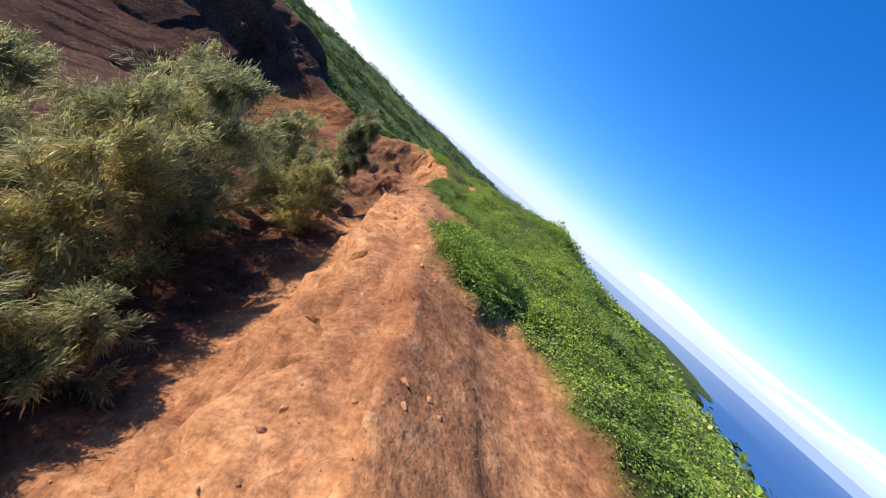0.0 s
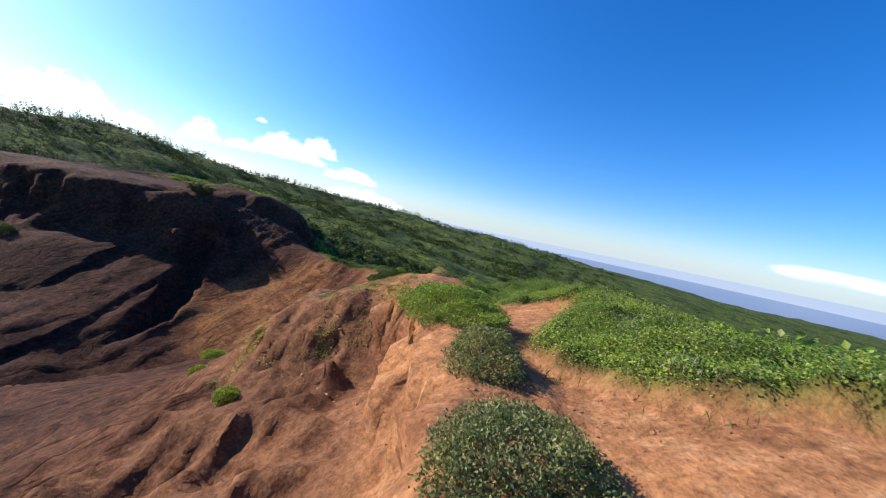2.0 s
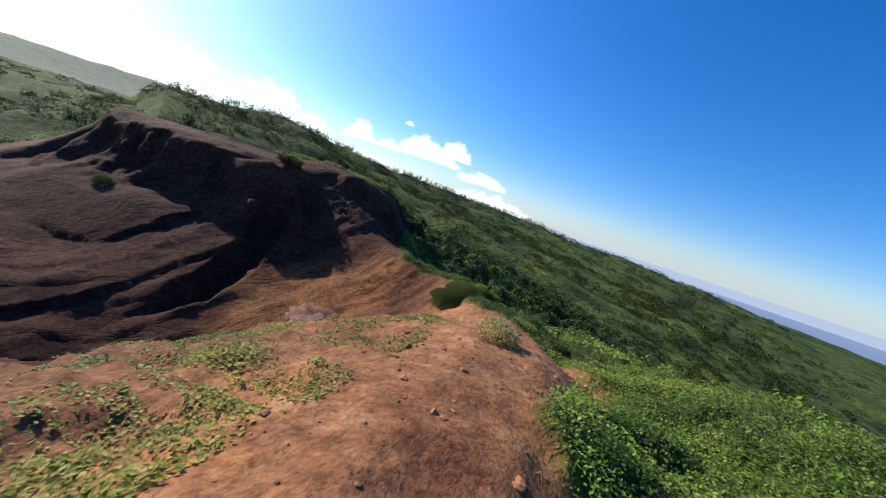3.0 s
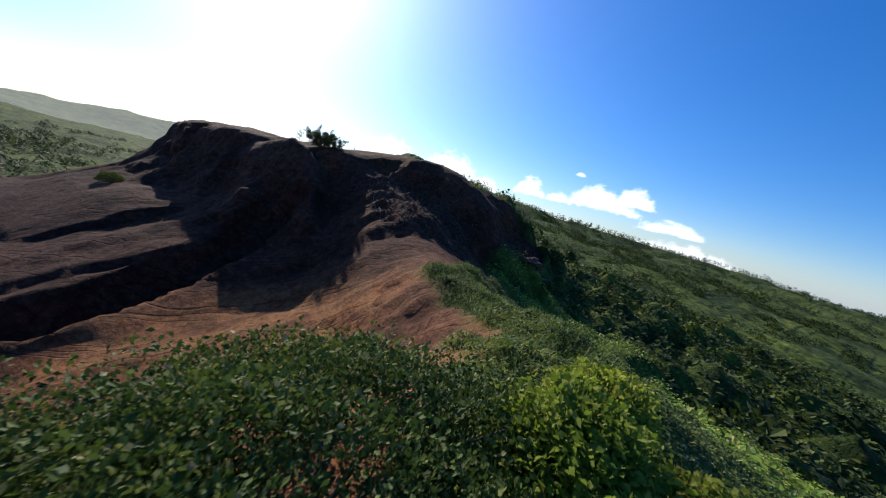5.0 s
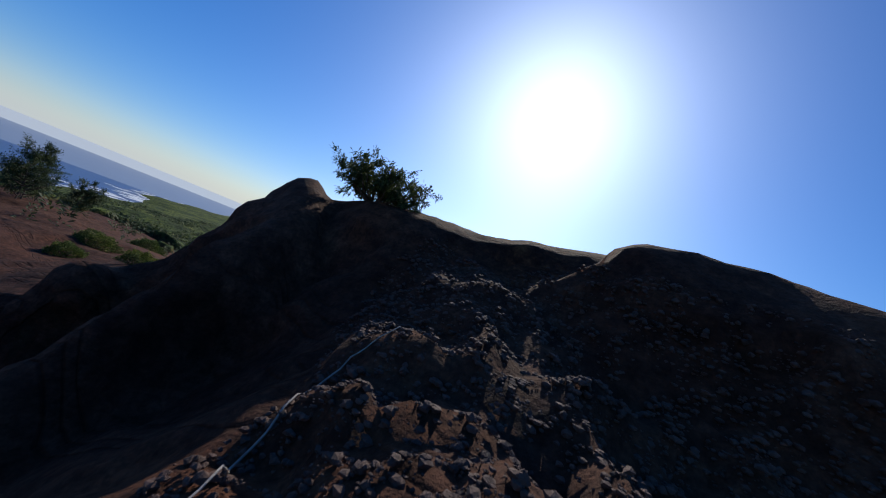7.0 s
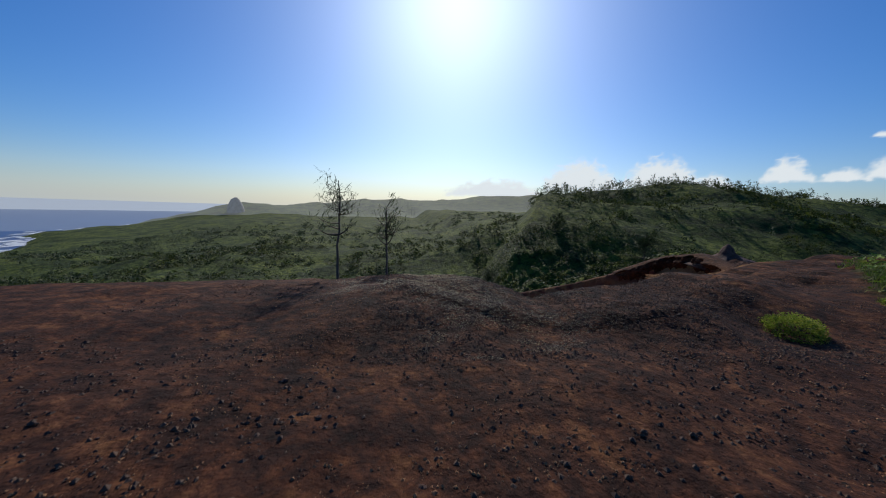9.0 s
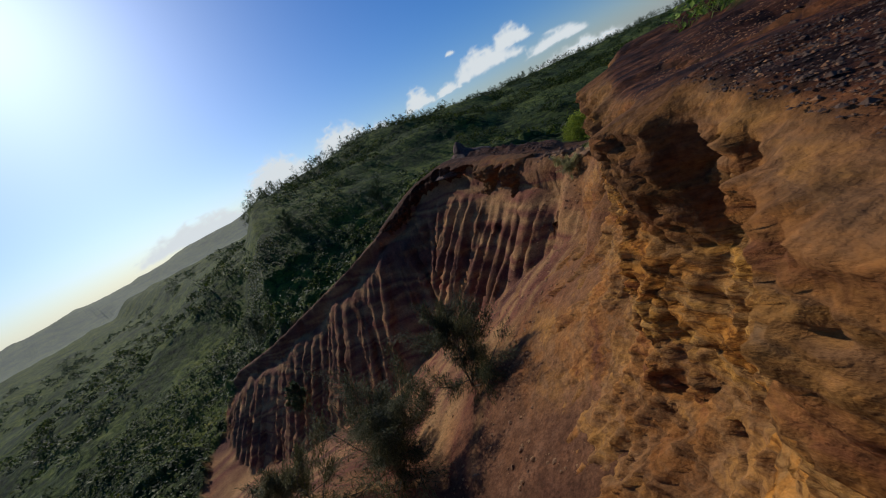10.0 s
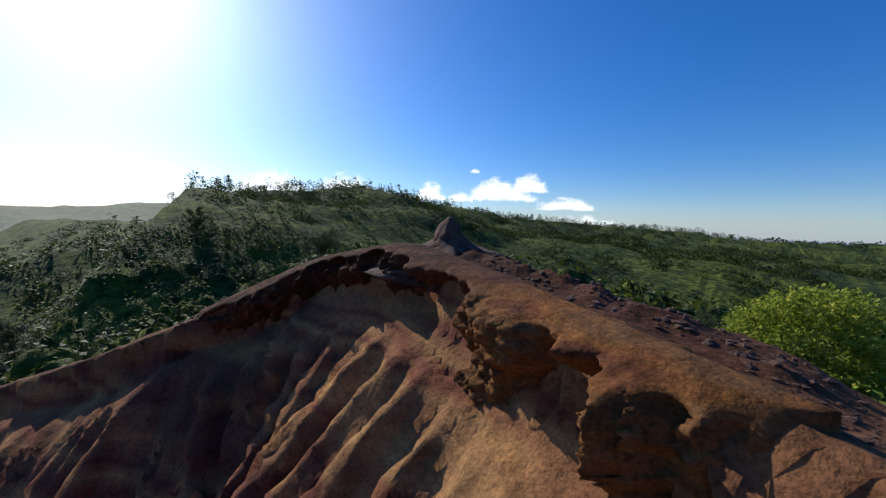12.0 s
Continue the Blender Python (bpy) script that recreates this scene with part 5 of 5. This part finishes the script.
def blades(name, x, y, r, tall, wide, mat, label, lean=0.5):
    n = len(x)
    a = r.uniform(0, 6.28, n)
    d = np.stack([np.cos(a) * lean, np.sin(a) * lean, np.ones(n)], 1) * r.uniform(0.6, 1.2, (n, 1)) + r.normal(0, 0.25, (n, 3))
    d /= np.linalg.norm(d, axis=1)[:, None]
    v, f = strands(np.stack([x, y, level(x, y) - 0.02 * (tall > 0.1)], 1), d, tall * r.uniform(0.5, 1.3, n), wide * r.uniform(0.7, 1.3, n), r.uniform(0.1, 0.5, n))
    return tagged(mesh_object(name, v, f, mat, smooth_faces=False), label, "grass", kind="stuff")


x, y, r = scatter(60000, (-51.5, -45.8, 58.5, 64.5), 61)
ok = (np.hypot((x + 48.7) * 0.8, y - 61.6) + 1.1 * fbm(x / 0.8, y / 0.8, 3, 62) + 0.3 * r.normal(0, 1, len(x)) < 1.5) & (level(x, y) > -3.2)
blades("dry_straw", x[ok], y[ok], r, 0.06, 0.002, STRAW, "pale dry straw lying on the gravel", 3.0)
x, y, r = scatter(50000, (0, 8, 4, 42), 69)
ok = (greenness(x, y) > 0.4) & (fbm(x / 1.3, y / 1.3, 3, 70) > 0.35)
blades("dry_grass", x[ok], y[ok], r, 0.34, 0.004, STRAW, "dry pale grass stalks between the green shrubs", 0.8)
x, y, r = scatter(40000, (0, 8, 4, 32), 74)
ok = (greenness(x, y) > 0.6) & (fbm(x / 0.9, y / 0.9, 3, 75) > 0.62)
blades("dead_twigs", x[ok], y[ok], r, 0.42, 0.004, GREY_WOOD, "grey dead twigs standing out of the green shrubs", 1.2)
x, y, r = scatter(60000, (-20, 6, 0, 62), 63)
edge = np.abs(inside(DIRT, x, y) + 0.2)
ok = (edge < 0.75) & (fbm(x / 0.7, y / 0.7, 2, 64) > 0.0)
blades("grass_edge", x[ok], y[ok], r, 0.26, 0.006, GRASS, "long grass blades along the trail's edge", 0.6)
x, y, r = scatter(70000, (-19, -6, 49, 60), 65)
ok = (greenness(x, y) > 0.5) & (along(TRAIL, x, y)[0] < 2.2)
blades("ridge_grass", x[ok], y[ok], r, 0.2, 0.008, GRASS, "yellow-green grass on the ridge's crest", 0.7)
x, y, r = scatter(90000, (-5.5, 0.5, 29, 36), 67)
near = along(TRAIL, x, y)[0]
ok = (near < -0.7) & (fbm(x / 0.8, y / 0.8, 4, 68) + 0.35 * r.normal(0, 1, len(x)) > 0.42)
x, y = x[ok], y[ok]
tagged(leaves("creeping_plants", x, y, height(x, y) + 0.035 * r.uniform(0, 1, len(x)), 0.05, r, YELLOW_LEAF, 0.3), "low yellow-green plants creeping over bare earth", "plants", kind="stuff")
x, y, r = scatter(16000, (-53, -40, 66, 74), 66)
ok = greenness(x, y) > 0.5
blades("plateau_grass", x[ok], y[ok], r, 0.42, 0.01, GRASS, "yellow-green grass on the plateau's edge", 0.6)


# ---- far shore, rock, surf, woods, clouds ----
dome_v, dome_f = SMALL_BALL
dome = dome_v * np.array([14, 13, 22]) * (1 + 0.9 * np.clip(-dome_v[:, 2:3], 0, 1) * np.array([1, 1, 0])) * (1 + 0.10 * lumps(dome_v, 1.8, 3)[:, None])
rock_dome = mesh_object("sea_rock", dome, dome_f, GREY_ROCK)
rock_dome.location = (-705, -217, -18)
tagged(rock_dome, "bare grey dome-shaped rock on the far shore", "rock")


def far_woods(name, line, count, spread, tall, seed, mat, label):
    r = np.random.RandomState(seed)
    line = np.array(line, float)
    seg = np.concatenate([[0], np.cumsum(np.hypot(np.diff(line[:, 0]), np.diff(line[:, 1])))])
    s0 = r.uniform(0, seg[-1], count)
    x, y = np.interp(s0, seg, line[:, 0]) + r.normal(0, spread, count), np.interp(s0, seg, line[:, 1]) + r.normal(0, spread, count)
    z = height(x, y)
    h = tall * r.uniform(0.35, 1.2, count) ** 1.3
    k = 36
    u = r.uniform(0, 1, (count, k))
    a = r.uniform(0, 6.28, (count, k))
    rad = h[:, None] * 0.30 * (1.15 - u) * r.uniform(0.2, 1, (count, k))
    c = np.stack([x[:, None] + np.cos(a) * rad, y[:, None] + np.sin(a) * rad, z[:, None] + h[:, None] * (0.08 + 0.92 * u)], -1).reshape(-1, 3)
    d = np.stack([np.cos(a), np.sin(a), r.uniform(0.2, 1.2, (count, k))], -1).reshape(-1, 3)
    d /= np.linalg.norm(d, axis=1)[:, None]
    L = np.repeat(h, k) * r.uniform(0.16, 0.32, count * k)
    v, f = strands(c, d, L, L * 0.2, r.uniform(0, 0.4, count * k))
    return tagged(mesh_object(name, v, f, mat, smooth_faces=False), label, "trees", kind="stuff")


far_woods("hill_trees", NEAR_HILL[1:], 2600, 15, 3.4, 71, DARK_NEEDLE, "scattered dark trees along the near hill")
far_woods("slope_shrubs", [(-150, 100, 0), (-120, 150, 0), (-110, 220, 0), (-60, 260, 0), (-20, 300, 0)], 1100, 26, 2.0, 72, DARK_NEEDLE, "scattered dark shrubs on the green slopes")
far_woods("shore_shrubs", [(-60, 10, 0), (-100, -30, 0), (-160, -60, 0), (-240, -80, 0), (-420, -120, 0)], 800, 22, 2.2, 73, DARK_NEEDLE, "dark shrubs on the land above the shore")

def brush(name, count, box, keep, seed, mat, label):
    """Round clumps of brush: short twigs over low domes."""
    x, y, r = scatter(count, box, seed)
    ok = keep(x, y) & (greenness(x, y) > 0.6) & (fbm(x / 14, y / 14, 3, 75) > -0.1) & (land(x, y) > -40)
    x, y = x[ok], y[ok]
    n, k = len(x), 46
    z = height(x, y)
    far = np.clip(np.hypot(x + 40, y - 55) / 80, 1.0, 3.0)
    h = r.uniform(0.6, 1.5, n) * far ** 0.5
    u = r.normal(0, 1, (n, k, 3))
    u[..., 2] = np.abs(u[..., 2])
    u /= np.linalg.norm(u, axis=2)[..., None]
    c = np.stack([x, y, z - 0.1], 1)[:, None] + u * h[:, None, None] * np.array([1.0, 1.0, 0.8]) * r.uniform(0.65, 1.05, (n, k, 1))
    d = u + r.normal(0, 0.6, (n, k, 3))
    d /= np.linalg.norm(d, axis=2)[..., None]
    L = np.repeat(h, k) * r.uniform(0.3, 0.6, n * k)
    v, f = strands(c.reshape(-1, 3), d.reshape(-1, 3), L, L * 0.3, r.uniform(0, 0.5, n * k))
    return tagged(mesh_object(name, v, f, mat, smooth_faces=False), label, "brush", kind="stuff")


brush("brush_clumps", 5600, (-240, 70, -60, 260), lambda x, y: (np.abs(along(VIEW, x, y)[0]) > 14), 76, FAR_LEAF, "rounded clumps of dark green brush on the slopes")
brush("dark_brush", 5600, (-420, 120, -160, 420), lambda x, y: (np.abs(along(VIEW, x, y)[0]) > 20), 77, DARK_NEEDLE, "dark clumps of scrub on the far slopes")


FOAM = plain_material("sea_foam", (0.62, 0.66, 0.68), (0.85, 0.87, 0.88), 0.2, 0.7, 0.2)
coast = np.array(COAST[3:12], float)
seg = np.concatenate([[0], np.cumsum(np.hypot(np.diff(coast[:, 0]), np.diff(coast[:, 1])))])
r = np.random.RandomState(81)
fv, ff = [], []
for k in range(420):
    s0 = r.uniform(0, seg[-1])
    cx, cy = np.interp(s0, seg, coast[:, 0]) + r.normal(0, 14), np.interp(s0, seg, coast[:, 1]) + r.normal(-6, 14)
    w, h, a = r.uniform(4, 16), r.uniform(1.5, 5), r.uniform(-0.4, 0.4)
    ring = []
    for q in range(10):
        t = 2 * math.pi * q / 10
        e = r.uniform(0.6, 1.2)
        ring.append((cx + (math.cos(t) * w * math.cos(a) - math.sin(t) * h * math.sin(a)) * e, cy + (math.cos(t) * w * math.sin(a) + math.sin(t) * h * math.cos(a)) * e, -44.9 + 0.001 * k))
    i = len(fv)
    fv += ring + [(cx, cy, -44.6 + 0.001 * k)]
    ff += [(i + q, i + (q + 1) % 10, i + 10) for q in range(10)]
tagged(mesh_object("surf", np.array(fv), np.array(ff), FOAM, smooth_faces=False), "white surf breaking along the rocky shore", "surf", kind="stuff")

# a far glowing shell of sky: low white clouds plus painted horizon haze
cm, cn, cl = material("cloud_haze_glow")[:3]
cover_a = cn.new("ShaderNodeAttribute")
cover_a.attribute_name = "cloud_haze"
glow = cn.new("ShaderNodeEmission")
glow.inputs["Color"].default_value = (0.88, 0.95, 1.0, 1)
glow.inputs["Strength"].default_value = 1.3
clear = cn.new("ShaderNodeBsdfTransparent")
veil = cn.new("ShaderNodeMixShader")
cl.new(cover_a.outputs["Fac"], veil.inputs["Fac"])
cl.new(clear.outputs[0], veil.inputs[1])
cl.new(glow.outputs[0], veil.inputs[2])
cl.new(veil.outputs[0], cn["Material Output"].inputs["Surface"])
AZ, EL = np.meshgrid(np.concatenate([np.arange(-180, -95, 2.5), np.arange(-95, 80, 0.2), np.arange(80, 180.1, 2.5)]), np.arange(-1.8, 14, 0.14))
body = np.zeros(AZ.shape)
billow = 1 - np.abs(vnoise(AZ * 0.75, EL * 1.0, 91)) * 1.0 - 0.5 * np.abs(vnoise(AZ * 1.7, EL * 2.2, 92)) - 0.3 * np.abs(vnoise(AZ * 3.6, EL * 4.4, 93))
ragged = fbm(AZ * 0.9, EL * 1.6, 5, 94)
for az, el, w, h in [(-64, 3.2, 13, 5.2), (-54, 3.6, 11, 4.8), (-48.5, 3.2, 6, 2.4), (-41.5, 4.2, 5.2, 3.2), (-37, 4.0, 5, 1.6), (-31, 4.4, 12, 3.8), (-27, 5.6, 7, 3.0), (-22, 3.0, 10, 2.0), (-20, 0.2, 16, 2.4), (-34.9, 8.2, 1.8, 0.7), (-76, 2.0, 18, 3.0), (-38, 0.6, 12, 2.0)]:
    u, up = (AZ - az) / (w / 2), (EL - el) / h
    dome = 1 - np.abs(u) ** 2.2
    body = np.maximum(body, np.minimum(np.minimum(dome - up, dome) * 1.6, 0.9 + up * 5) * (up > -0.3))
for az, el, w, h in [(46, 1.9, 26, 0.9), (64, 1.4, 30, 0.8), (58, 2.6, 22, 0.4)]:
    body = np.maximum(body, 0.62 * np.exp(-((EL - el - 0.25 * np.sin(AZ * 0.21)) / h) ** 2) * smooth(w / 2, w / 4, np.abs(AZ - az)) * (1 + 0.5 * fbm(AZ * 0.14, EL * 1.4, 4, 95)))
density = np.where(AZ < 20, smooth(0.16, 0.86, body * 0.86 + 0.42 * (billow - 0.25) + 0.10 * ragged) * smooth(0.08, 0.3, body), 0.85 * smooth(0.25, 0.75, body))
# horizon haze painted into the shell's density, thicker towards the sun
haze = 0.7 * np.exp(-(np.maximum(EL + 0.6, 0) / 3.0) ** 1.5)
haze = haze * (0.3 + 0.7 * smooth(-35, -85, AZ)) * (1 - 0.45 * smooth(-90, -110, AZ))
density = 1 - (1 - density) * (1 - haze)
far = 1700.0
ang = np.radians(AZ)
shell = sheet("backdrop", np.sin(ang) * far - 40, np.cos(ang) * far + 60, np.tan(np.radians(EL)) * far, cm, (("cloud_haze", density),))
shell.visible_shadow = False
# a nearer glowing shell that paints thin sea haze over the far hills
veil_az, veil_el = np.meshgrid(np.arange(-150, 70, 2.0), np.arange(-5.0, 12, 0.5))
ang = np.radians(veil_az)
painted_haze = sheet("backdrop", np.sin(ang) * 690 - 40, np.cos(ang) * 690 + 60, np.tan(np.radians(veil_el)) * 690, cm, (("cloud_haze", 0.13 * np.exp(-(np.maximum(veil_el, 0) / 4.0) ** 1.5) * smooth(68, 40, veil_az)),))
painted_haze.visible_shadow = False
tagged(painted_haze, "thin glowing shell that paints pale sea haze before the far hills", "haze", kind="structure")
tagged(shell, "glowing white cumulus clouds low over the hills, with painted horizon haze", "clouds", kind="structure")
